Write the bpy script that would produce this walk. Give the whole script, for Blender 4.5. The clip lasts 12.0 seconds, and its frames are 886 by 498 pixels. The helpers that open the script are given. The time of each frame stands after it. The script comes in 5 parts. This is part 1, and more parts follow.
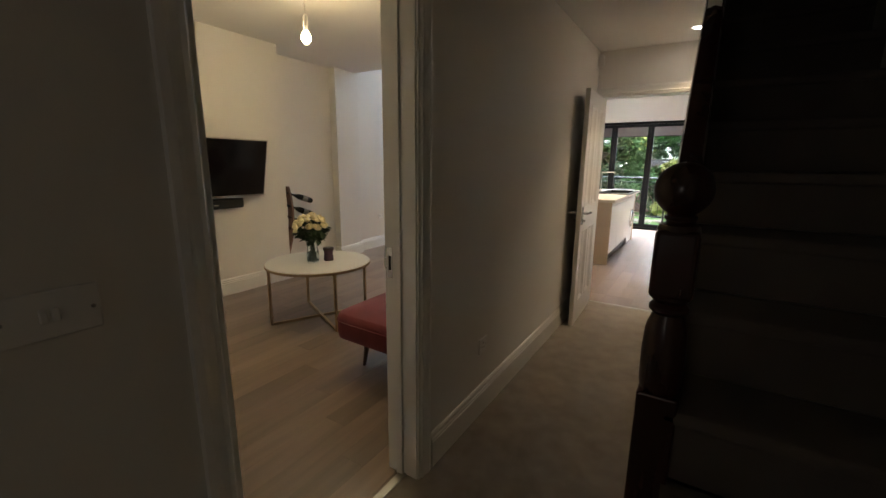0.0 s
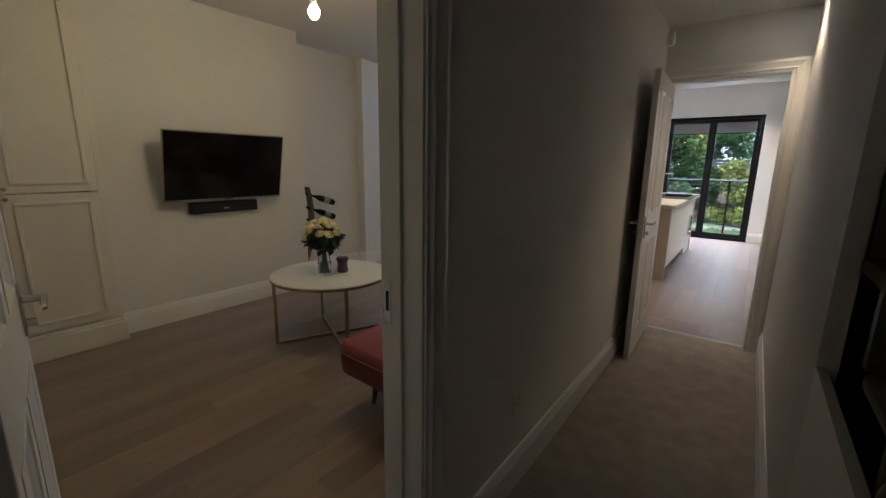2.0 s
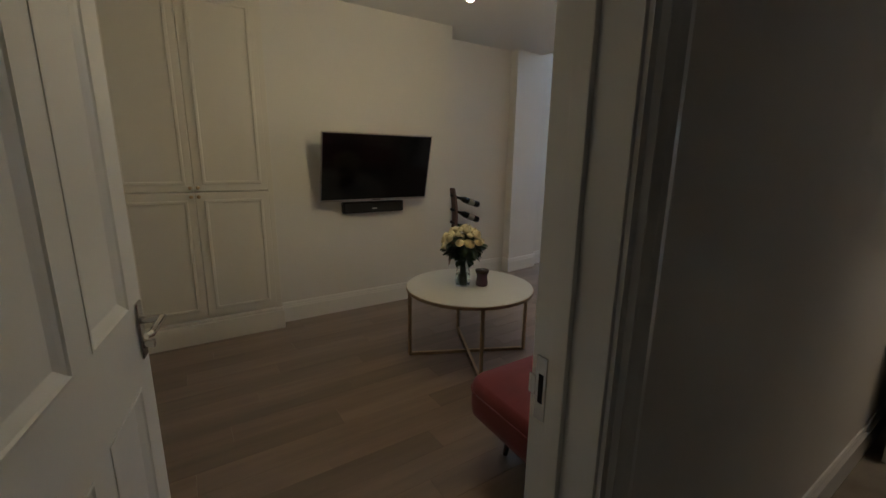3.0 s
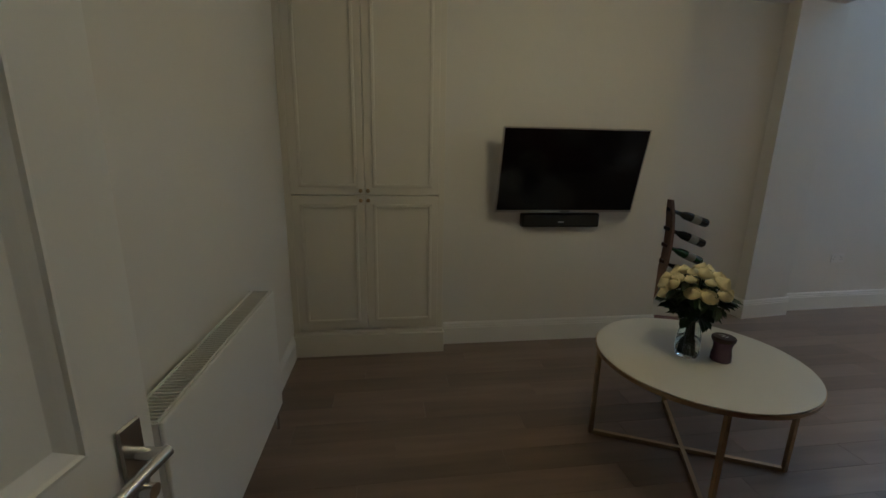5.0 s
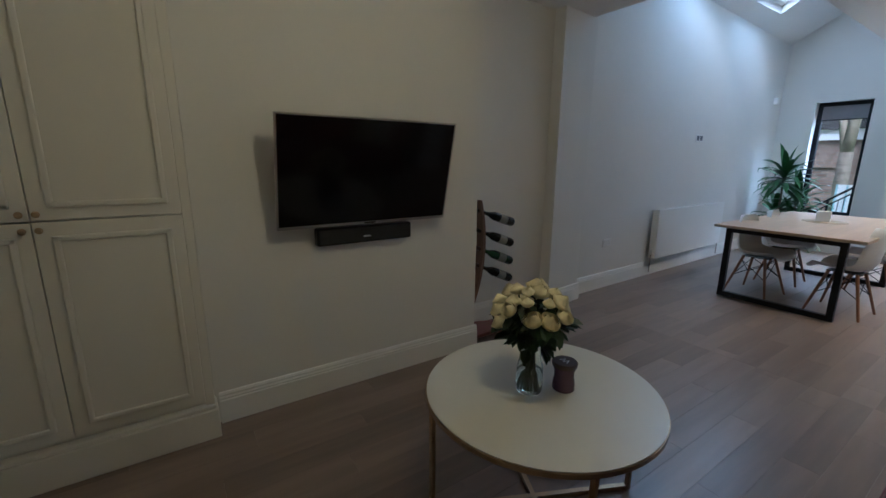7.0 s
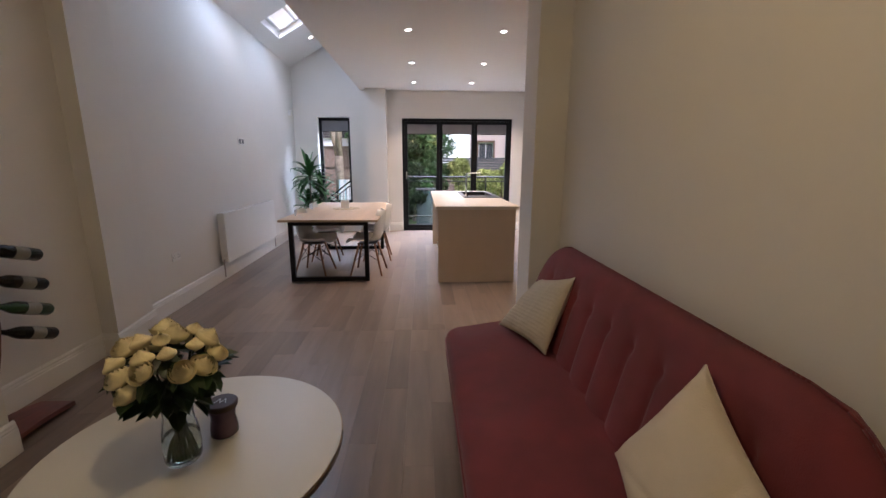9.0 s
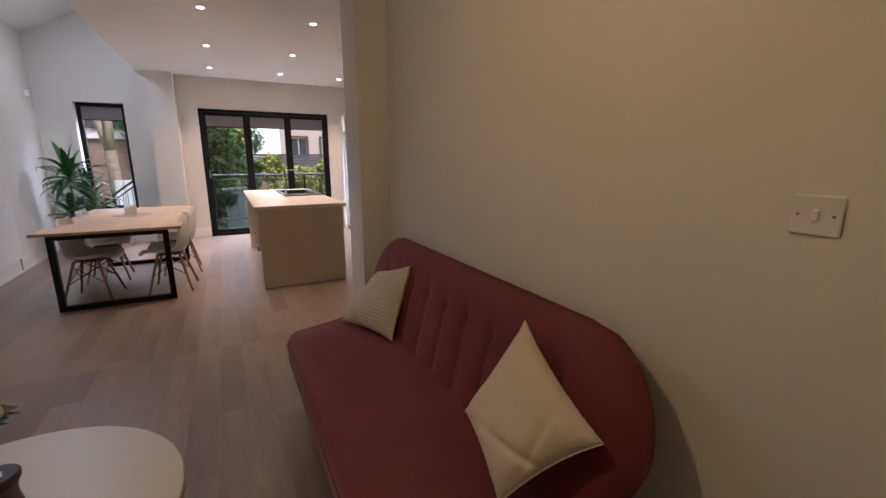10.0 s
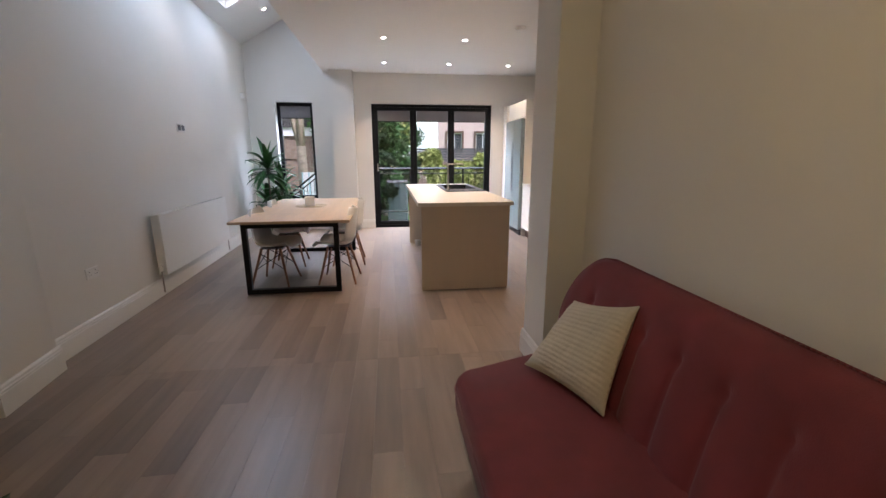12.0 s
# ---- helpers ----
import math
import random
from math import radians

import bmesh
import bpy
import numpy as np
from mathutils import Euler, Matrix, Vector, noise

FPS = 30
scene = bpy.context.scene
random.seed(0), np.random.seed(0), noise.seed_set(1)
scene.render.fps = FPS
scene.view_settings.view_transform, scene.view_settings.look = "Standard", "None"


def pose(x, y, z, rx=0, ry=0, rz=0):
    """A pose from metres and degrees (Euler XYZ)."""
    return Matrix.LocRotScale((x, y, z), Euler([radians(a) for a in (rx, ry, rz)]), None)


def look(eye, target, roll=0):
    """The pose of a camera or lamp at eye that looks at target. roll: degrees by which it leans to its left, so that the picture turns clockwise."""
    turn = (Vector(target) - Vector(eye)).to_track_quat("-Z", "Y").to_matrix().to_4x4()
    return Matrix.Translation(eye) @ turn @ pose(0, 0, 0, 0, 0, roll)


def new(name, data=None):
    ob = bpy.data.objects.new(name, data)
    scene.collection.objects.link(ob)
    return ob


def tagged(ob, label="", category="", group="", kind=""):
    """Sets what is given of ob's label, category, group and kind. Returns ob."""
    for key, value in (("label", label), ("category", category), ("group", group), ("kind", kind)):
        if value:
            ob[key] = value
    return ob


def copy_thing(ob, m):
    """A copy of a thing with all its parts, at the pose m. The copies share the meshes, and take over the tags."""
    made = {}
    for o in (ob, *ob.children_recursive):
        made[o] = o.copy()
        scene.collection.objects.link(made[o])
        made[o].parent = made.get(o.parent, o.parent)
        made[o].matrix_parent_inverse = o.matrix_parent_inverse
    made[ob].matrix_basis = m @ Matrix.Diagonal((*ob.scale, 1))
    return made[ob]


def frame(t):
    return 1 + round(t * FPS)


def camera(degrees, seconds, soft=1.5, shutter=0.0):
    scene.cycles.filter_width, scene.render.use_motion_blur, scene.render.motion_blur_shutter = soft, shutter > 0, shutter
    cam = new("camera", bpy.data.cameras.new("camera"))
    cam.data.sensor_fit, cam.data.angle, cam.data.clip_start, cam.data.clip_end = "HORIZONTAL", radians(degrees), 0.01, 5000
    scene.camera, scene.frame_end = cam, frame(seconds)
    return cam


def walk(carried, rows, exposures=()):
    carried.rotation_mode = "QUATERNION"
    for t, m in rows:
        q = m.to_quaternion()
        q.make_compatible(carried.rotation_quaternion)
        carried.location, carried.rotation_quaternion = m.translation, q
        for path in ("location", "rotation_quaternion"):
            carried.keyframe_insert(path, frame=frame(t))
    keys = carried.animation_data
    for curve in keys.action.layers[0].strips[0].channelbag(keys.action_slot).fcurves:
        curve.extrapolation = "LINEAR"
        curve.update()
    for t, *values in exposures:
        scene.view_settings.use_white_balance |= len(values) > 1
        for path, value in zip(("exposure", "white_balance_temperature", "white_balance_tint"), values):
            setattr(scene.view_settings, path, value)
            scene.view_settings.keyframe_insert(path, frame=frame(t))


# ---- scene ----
cam = camera(94.7, 12.0)
PATH = [
    (0, (-1.447, 1.016, 1.39), (-2.48, 2.679, 0.98), 0.6),
    (0.6, (-1.476, 1.107, 1.391), (-2.199, 2.926, 0.979), 0.8),
    (1, (-1.485, 1.247, 1.382), (-2.203, 3.07, 0.978), 0.5),
    (1.5, (-1.554, 1.385, 1.372), (-2.457, 3.123, 0.969), 0.5),
    (2, (-1.696, 1.49, 1.377), (-2.872, 3.055, 0.967), 0.8),
    (2.5, (-1.857, 1.593, 1.401), (-3.271, 2.942, 0.979), 1.0),
    (3, (-2.019, 1.759, 1.406), (-3.657, 2.823, 0.975), 0.8),
    (3.5, (-2.169, 1.841, 1.379), (-3.944, 2.657, 0.951), 0.8),
    (5.3, (-2.797, 2.062, 1.432), (-4.733, 2.29, 0.984), 0.9),
    (5.5, (-2.867, 2.091, 1.427), (-4.805, 2.318, 0.987), 0.8),
    (6, (-3.013, 2.15, 1.425), (-4.921, 2.562, 0.992), 0.8),
    (6.5, (-3.155, 2.248, 1.398), (-4.972, 2.964, 0.968), 0.6),
    (8.3, (-3.493, 2.379, 1.415), (-4.074, 4.246, 0.993), 0.3),
    (8.5, (-3.512, 2.339, 1.429), (-3.894, 4.257, 1.009), 0.2),
    (9, (-3.55, 2.264, 1.419), (-3.451, 4.218, 1.007), 0.2),
    (9.5, (-3.609, 2.23, 1.421), (-3.035, 4.1, 1.003), -0.1),
    (10, (-3.637, 2.226, 1.417), (-2.727, 3.955, 0.991), 0.1),
    (10.5, (-3.684, 2.292, 1.419), (-2.609, 3.92, 0.979), -0.0),
    (11, (-3.638, 2.461, 1.409), (-2.579, 4.096, 0.955), 0.0),
    (11.5, (-3.633, 2.685, 1.408), (-2.875, 4.476, 0.944), -0.4),
    (12, (-3.682, 2.945, 1.396), (-3.428, 4.877, 0.945), -0.1),
]
# exposure and white balance along the walk
EXPO = [
    (0.0, 0.50, 5800, 12), (1.5, -0.06, 5150, 12), (2.5, -0.18, 5250, 12), (3.5, -0.42, 5200, 10), (5.5, -0.70, 4850, 5), (6.5, -0.62, 4600, 6),
    (8.5, -0.20, 5500, 20), (9.5, -0.30, 5900, 26), (10.5, -0.42, 6150, 28), (11.0, -0.42, 6050, 27), (12.0, -0.15, 5800, 19),
]
walk(cam, [(t, look(eye, target, roll)) for t, eye, target, roll in PATH], EXPO)


# ---- world, sky and sun ----
world = bpy.data.worlds.new("sky")
scene.world = world
world.use_nodes = True
wn = world.node_tree.nodes
sky = wn.new("ShaderNodeTexSky")
sky.sky_type = "NISHITA"
sky.sun_disc = False
sky.sun_elevation = radians(48)
sky.sun_rotation = radians(149)
sky.air_density = 1.0
sky.dust_density = 3.0
wn["Background"].inputs["Strength"].default_value = 0.15
world.node_tree.links.new(sky.outputs[0], wn["Background"].inputs["Color"])

sun = new("sun", bpy.data.lights.new("sun", "SUN"))
sun.data.energy, sun.data.angle, sun.data.color = 5.0, radians(25), (1.0, 0.97, 0.93)
sun.matrix_world = look((10, -10, 28), (-3, 12, 0))


def area_light(name, eye, target, w, h, watts, color):
    ob = new(name, bpy.data.lights.new(name, "AREA"))
    ob.data.shape, ob.data.size, ob.data.size_y = "RECTANGLE", w, h
    ob.data.energy, ob.data.color = watts, color
    ob.matrix_world = look(eye, target)
    return ob


DAY = (0.82, 0.91, 1.0)
K_DAY, K_LAMP, K_DOWN = 1.65, 0.80, 4.0
# Added lamp outside, above the view; strengthens sky light through the garden doors.
area_light("sky_fill", (-3.7, 12.2, 3.2), (-3.7, 9.0, 1.9), 6.0, 1.4, 900 * K_DAY, DAY)

# ---- materials ----


def mat(name, base, rough=0.5, metal=0.0, var=0.08, scale=6.0, bump=0.0, bscale=80.0, stretch=(1, 1, 1), rnd=0.0, dark=None, sheen=0.0, coat=0.0):
    m = bpy.data.materials.new(name)
    m.use_nodes = True
    nt = m.node_tree
    n, l = nt.nodes, nt.links
    p = n["Principled BSDF"]
    tc = n.new("ShaderNodeTexCoord")
    mp = n.new("ShaderNodeMapping")
    mp.inputs["Scale"].default_value = stretch
    l.new(tc.outputs["Object"], mp.inputs["Vector"])
    fine = n.new("ShaderNodeTexNoise")
    fine.inputs["Scale"].default_value, fine.inputs["Detail"].default_value = scale, 6
    l.new(mp.outputs[0], fine.inputs["Vector"])
    wide = n.new("ShaderNodeTexNoise")
    wide.inputs["Scale"].default_value = scale * 0.13
    l.new(mp.outputs[0], wide.inputs["Vector"])
    add = n.new("ShaderNodeMath")
    add.operation = "ADD"
    l.new(fine.outputs["Fac"], add.inputs[0])
    l.new(wide.outputs["Fac"], add.inputs[1])
    ramp = n.new("ShaderNodeMapRange")
    ramp.inputs["From Min"].default_value, ramp.inputs["From Max"].default_value = 0.6, 1.4
    l.new(add.outputs[0], ramp.inputs["Value"])
    mix = n.new("ShaderNodeMix")
    mix.data_type = "RGBA"
    lo = dark or tuple(c * (1 - 2 * var) for c in base)
    mix.inputs["A"].default_value = (*lo, 1)
    mix.inputs["B"].default_value = (*(min(1, c * (1 + var)) for c in base), 1)
    l.new(ramp.outputs[0], mix.inputs["Factor"])
    out = mix.outputs["Result"]
    if rnd:
        info = n.new("ShaderNodeObjectInfo")
        r = n.new("ShaderNodeMapRange")
        r.inputs["To Min"].default_value, r.inputs["To Max"].default_value = 1 - rnd, 1 + rnd
        l.new(info.outputs["Random"], r.inputs["Value"])
        hsv = n.new("ShaderNodeHueSaturation")
        l.new(r.outputs[0], hsv.inputs["Value"])
        l.new(out, hsv.inputs["Color"])
        out = hsv.outputs["Color"]
        off = n.new("ShaderNodeVectorMath")
        off.operation = "SCALE"
        cmb = n.new("ShaderNodeCombineXYZ")
        for k in range(3):
            l.new(info.outputs["Random"], cmb.inputs[k])
        l.new(cmb.outputs[0], off.inputs[0])
        off.inputs["Scale"].default_value = 17.0
        l.new(off.outputs[0], mp.inputs["Location"])
    l.new(out, p.inputs["Base Color"])
    rr = n.new("ShaderNodeMapRange")
    rr.inputs["To Min"].default_value, rr.inputs["To Max"].default_value = max(0, rough - 0.06), min(1, rough + 0.06)
    l.new(fine.outputs["Fac"], rr.inputs["Value"])
    l.new(rr.outputs[0], p.inputs["Roughness"])
    p.inputs["Metallic"].default_value = metal
    p.inputs["Sheen Weight"].default_value = sheen
    p.inputs["Coat Weight"].default_value = coat
    if bump:
        bn = n.new("ShaderNodeTexNoise")
        bn.inputs["Scale"].default_value, bn.inputs["Detail"].default_value = bscale, 4
        l.new(mp.outputs[0], bn.inputs["Vector"])
        b = n.new("ShaderNodeBump")
        b.inputs["Strength"].default_value, b.inputs["Distance"].default_value = bump, 0.004
        l.new(bn.outputs["Fac"], b.inputs["Height"])
        l.new(b.outputs[0], p.inputs["Normal"])
    return m


def glass(name, color=(1, 1, 1), rough=0.0):
    m = bpy.data.materials.new(name)
    m.use_nodes = True
    p = m.node_tree.nodes["Principled BSDF"]
    p.inputs["Base Color"].default_value = (*color, 1)
    p.inputs["Roughness"].default_value = rough
    p.inputs["Transmission Weight"].default_value = 1
    p.inputs["IOR"].default_value = 1.45
    return m


def glow(name, color, strength):
    m = bpy.data.materials.new(name)
    m.use_nodes = True
    p = m.node_tree.nodes["Principled BSDF"]
    p.inputs["Base Color"].default_value = (*color, 1)
    p.inputs["Emission Color"].default_value = (*color, 1)
    p.inputs["Emission Strength"].default_value = strength
    return m


def brick_mat(name, c1, c2, mortar, w=0.225, h=0.075):
    m = mat(name, c1, 0.85, var=0.2, scale=9, bump=0.3, bscale=50)
    n, l = m.node_tree.nodes, m.node_tree.links
    b = n.new("ShaderNodeTexBrick")
    b.inputs["Scale"].default_value = 1.0
    b.inputs["Brick Width"].default_value, b.inputs["Row Height"].default_value = w, h
    b.inputs["Mortar Size"].default_value = 0.008
    b.inputs["Color1"].default_value, b.inputs["Color2"].default_value, b.inputs["Mortar"].default_value = (*c1, 1), (*c2, 1), (*mortar, 1)
    sep, cmb, tc = n.new("ShaderNodeSeparateXYZ"), n.new("ShaderNodeCombineXYZ"), n.new("ShaderNodeTexCoord")
    l.new(tc.outputs["Object"], sep.inputs[0])
    l.new(sep.outputs["X"], cmb.inputs["X"])
    l.new(sep.outputs["Z"], cmb.inputs["Y"])
    l.new(cmb.outputs[0], b.inputs["Vector"])
    l.new(b.outputs["Color"], n["Principled BSDF"].inputs["Base Color"])
    return m


PAINT = mat("wall_paint", (0.72, 0.70, 0.66), 0.75, var=0.015, scale=3, bump=0.12, bscale=220)
CEIL = mat("ceiling_paint", (0.72, 0.71, 0.69), 0.85, var=0.01, scale=2, bump=0.08, bscale=200)
GLOSS = mat("white_satin_paint", (0.76, 0.75, 0.72), 0.32, var=0.015, scale=5, bump=0.05, bscale=120)
UNIT = mat("cream_unit_paint", (0.70, 0.67, 0.60), 0.42, var=0.015, scale=4, bump=0.04, bscale=150)
PLANK = mat("grey_brown_laminate", (0.245, 0.182, 0.140), 0.31, var=0.12, scale=2.2, bump=0.02, bscale=20, stretch=(7, 0.7, 7), rnd=0.15, dark=(0.145, 0.107, 0.085))
SUB = mat("dark_underlay", (0.08, 0.06, 0.05), 0.8)
CARPET = mat("beige_carpet", (0.33, 0.285, 0.23), 0.95, var=0.22, scale=9, bump=0.9, bscale=420, sheen=0.2)
STAIR_CARPET = mat("grey_brown_stair_carpet", (0.12, 0.105, 0.095), 0.97, var=0.15, scale=6, bump=0.9, bscale=400)
MAHOG = mat("dark_mahogany", (0.030, 0.006, 0.005), 0.28, var=0.3, scale=12, stretch=(1, 1, 0.15), coat=0.15)
BLACKTV = mat("black_screen", (0.004, 0.004, 0.005), 0.12, var=0.01)
BLACK = mat("black_plastic", (0.006, 0.006, 0.007), 0.4, var=0.1)
ALU = mat("anthracite_frame", (0.004, 0.005, 0.007), 0.55, var=0.1, scale=20)
STEEL = mat("black_steel", (0.008, 0.008, 0.009), 0.45, var=0.15, scale=18)
CHROME = mat("brushed_chrome", (0.62, 0.61, 0.60), 0.22, 1.0, var=0.05, scale=30)
BRONZE = mat("brushed_brass_metal", (0.50, 0.37, 0.23), 0.38, 1.0, var=0.1, scale=20)
SILVER = mat("silver_trim", (0.45, 0.43, 0.40), 0.35, 1.0, var=0.05)
TABLEW = mat("white_marbled_top", (0.62, 0.60, 0.55), 0.36, var=0.03, scale=3)
EDGEW = mat("wood_edge", (0.13, 0.075, 0.045), 0.5, var=0.2, scale=20, stretch=(1, 1, 4))
VELVET = mat("dusty_red_velvet", (0.175, 0.026, 0.034), 0.85, var=0.18, scale=8, bump=0.35, bscale=300, sheen=0.12)
CREAM = mat("cream_ribbed_fabric", (0.60, 0.55, 0.45), 0.9, var=0.05, scale=12, bump=0.6, bscale=160, stretch=(1, 8, 1))
CREAM2 = mat("cream_soft_fabric", (0.64, 0.57, 0.46), 0.9, var=0.05, scale=10, bump=0.4, bscale=200)
OAKTOP = mat("light_oak", (0.50, 0.37, 0.25), 0.4, var=0.12, scale=6, stretch=(8, 1, 8))
WOODLEG = mat("beech_leg", (0.27, 0.13, 0.07), 0.45, var=0.15, scale=14, stretch=(2, 2, 0.4))
DARKLEG = mat("dark_walnut_leg", (0.05, 0.025, 0.018), 0.4, var=0.2, scale=14)
SHELL = mat("white_plastic_shell", (0.74, 0.73, 0.71), 0.38, var=0.015)
WORKTOP = mat("pale_speckled_worktop", (0.66, 0.60, 0.52), 0.3, var=0.06, scale=60)
ISLAND = mat("beige_island_panel", (0.56, 0.455, 0.34), 0.5, var=0.05, scale=5, stretch=(1, 1, 0.2), bump=0.05)
FOOTW = mat("reddish_stave_wood", (0.16, 0.05, 0.038), 0.55, var=0.3, scale=8, stretch=(4, 0.7, 4), bump=0.2, bscale=30)
STAVE = mat("oak_barrel_stave", (0.20, 0.11, 0.07), 0.6, var=0.3, scale=8, stretch=(4, 4, 0.7), bump=0.3, bscale=30)
BOTTLE = mat("dark_green_bottle_glass", (0.010, 0.010, 0.006), 0.22, var=0.1)
BOTTLE2 = mat("green_bottle_glass", (0.012, 0.045, 0.012), 0.20, var=0.1)
LABEL = mat("bottle_label_paper", (0.26, 0.25, 0.20), 0.7, var=0.1, scale=40)
LEAF = mat("rose_leaf_green", (0.02, 0.05, 0.015), 0.45, var=0.35, scale=30)
PETAL = mat("pale_yellow_petal", (0.84, 0.75, 0.46), 0.8, var=0.14, scale=25)
POTC = mat("dusky_purple_candle_glass", (0.11, 0.06, 0.095), 0.25, var=0.1, scale=20)
WOODLID = mat("dark_wood_lid", (0.05, 0.02, 0.015), 0.45, var=0.2, scale=20)
GREEN = mat("houseplant_green", (0.035, 0.13, 0.03), 0.42, var=0.35, scale=18)
BARK = mat("pale_bark", (0.30, 0.26, 0.20), 0.9, var=0.3, scale=12, bump=0.6, bscale=30)
LAWN = mat("lawn", (0.15, 0.30, 0.08), 0.95, var=0.25, scale=8, bump=0.8, bscale=60)
TREE = mat("tree_leaves", (0.07, 0.19, 0.045), 0.6, var=0.5, scale=2.5, rnd=0.0)
TREEY = mat("yellow_green_leaves", (0.36, 0.42, 0.11), 0.6, var=0.4, scale=2.5)
HEDGE = mat("dark_hedge_leaves", (0.02, 0.06, 0.018), 0.6, var=0.5, scale=3)
BRICKG = brick_mat("weathered_brick", (0.20, 0.13, 0.10), (0.29, 0.21, 0.16), (0.20, 0.19, 0.17))
BRICKP = brick_mat("pink_brick", (0.58, 0.43, 0.40), (0.62, 0.47, 0.44), (0.56, 0.50, 0.46))
GREYP = mat("grey_render", (0.16, 0.17, 0.19), 0.8, var=0.15)
ROOF = mat("slate_roof", (0.06, 0.055, 0.055), 0.8, var=0.2, scale=6)
WHITEU = mat("white_upvc", (0.75, 0.76, 0.78), 0.4, var=0.02)
BLIND = mat("grey_blind_fabric", (0.20, 0.19, 0.20), 0.85, var=0.05, scale=30)
for m in (ALU, BLACK, STEEL, BLACKTV, BOTTLE):
    m.node_tree.nodes["Principled BSDF"].inputs["Specular IOR Level"].default_value = 0.25
GLASS = glass("window_glass")
VASEG = glass("vase_glass", (0.93, 0.98, 0.97))
FRIDGE = mat("grey_glass_front", (0.30, 0.36, 0.37), 0.12, 0.3, var=0.03)
BLUEP = mat("blue_grey_panel", (0.08, 0.13, 0.15), 0.6, var=0.08)
PALEB = mat("pale_blue_paint", (0.35, 0.55, 0.62), 0.6, var=0.1)
SLATE = mat("dark_grey_timber", (0.075, 0.08, 0.085), 0.85, var=0.25, scale=5)
STONEP = mat("pale_rock", (0.42, 0.39, 0.33), 0.9, var=0.25, scale=4, bump=0.4, bscale=20)
DARKG = mat("dark_window_glass", (0.05, 0.06, 0.07), 0.1, var=0.1)
BULB = glow("lamp_filament", (1.0, 0.72, 0.36), 60.0)
DLGLOW = glow("downlight_lens", (1.0, 0.93, 0.82), 45.0)

# ---- mesh helpers ----


def box(bm, lo, hi, bevel=0.0, segs=1):
    c = [(a + b) / 2 for a, b in zip(lo, hi)]
    s = [max(1e-5, b - a) for a, b in zip(lo, hi)]
    r = bmesh.ops.create_cube(bm, size=1, matrix=Matrix.Translation(c) @ Matrix.Diagonal((*s, 1)))
    if bevel:
        edges = list({e for v in r["verts"] for e in v.link_edges})
        bmesh.ops.bevel(bm, geom=edges, offset=min(bevel, min(s) * 0.45), segments=segs, affect="EDGES", profile=0.5)
    return bm


def boxes(*items, bevel=0.0, segs=1):
    bm = bmesh.new()
    for lo, hi in items:
        box(bm, lo, hi, bevel, segs)
    return bm


def tube(bm, a, b, r1, r2=None, n=12):
    a, b = Vector(a), Vector(b)
    r2 = r1 if r2 is None else r2
    q = (b - a).to_track_quat("Z", "Y").to_matrix().to_4x4()
    bmesh.ops.create_cone(bm, cap_ends=True, segments=n, radius1=r1, radius2=max(r2, 1e-4), depth=(b - a).length, matrix=Matrix.Translation((a + b) / 2) @ q)
    return bm


def lathe(bm, profile, at=(0, 0, 0), n=24, m=None, caps=True):
    rings = []
    for r, z in profile:
        ring = []
        for k in range(n):
            a = 2 * math.pi * k / n
            v = Vector((r * math.cos(a), r * math.sin(a), z))
            ring.append(bm.verts.new((m @ v if m else v) + Vector(at)))
        rings.append(ring)
    for p, q in zip(rings, rings[1:]):
        for k in range(n):
            bm.faces.new((p[k], p[(k + 1) % n], q[(k + 1) % n], q[k]))
    if caps:
        bm.faces.new(rings[0][::-1])
        bm.faces.new(rings[-1])
    return bm


def sweep(bm, a, b, profile, out):
    """A moulding from a to b on the floor or wall: profile points are (proud, up), out is the way it faces."""
    a, b, o = Vector(a), Vector(b), Vector(out).normalized()
    ends = [[bm.verts.new(p + o * d + Vector((0, 0, h))) for d, h in profile] for p in (a, b)]
    n = len(profile)
    for k in range(n):
        bm.faces.new((ends[0][k], ends[0][(k + 1) % n], ends[1][(k + 1) % n], ends[1][k]))
    bm.faces.new(ends[0][::-1])
    bm.faces.new(ends[1])
    return bm


def part(name, bm, material, parent=None, label="", smooth=False, kind=""):
    bmesh.ops.recalc_face_normals(bm, faces=bm.faces)
    me = bpy.data.meshes.new(name)
    bm.to_mesh(me)
    bm.free()
    me.materials.append(material)
    if smooth:
        me.shade_smooth()
    ob = new(name, me)
    if parent:
        ob.parent = parent
    return tagged(ob, label=label, kind=kind)


def smooth_edges(ob, deg=40):
    ob.data.shade_smooth()
    ob.data.set_sharp_from_angle(angle=radians(deg))
    return ob


def thing(name, label, category, m=None, group=""):
    ob = new(name)
    ob.empty_display_size = 0.1
    if m:
        ob.matrix_world = m
    return tagged(ob, label=label, category=category, group=group)


def structure(name, bm, material, label="", smooth=False):
    return part(name, bm, material, None, label, smooth, kind="structure")


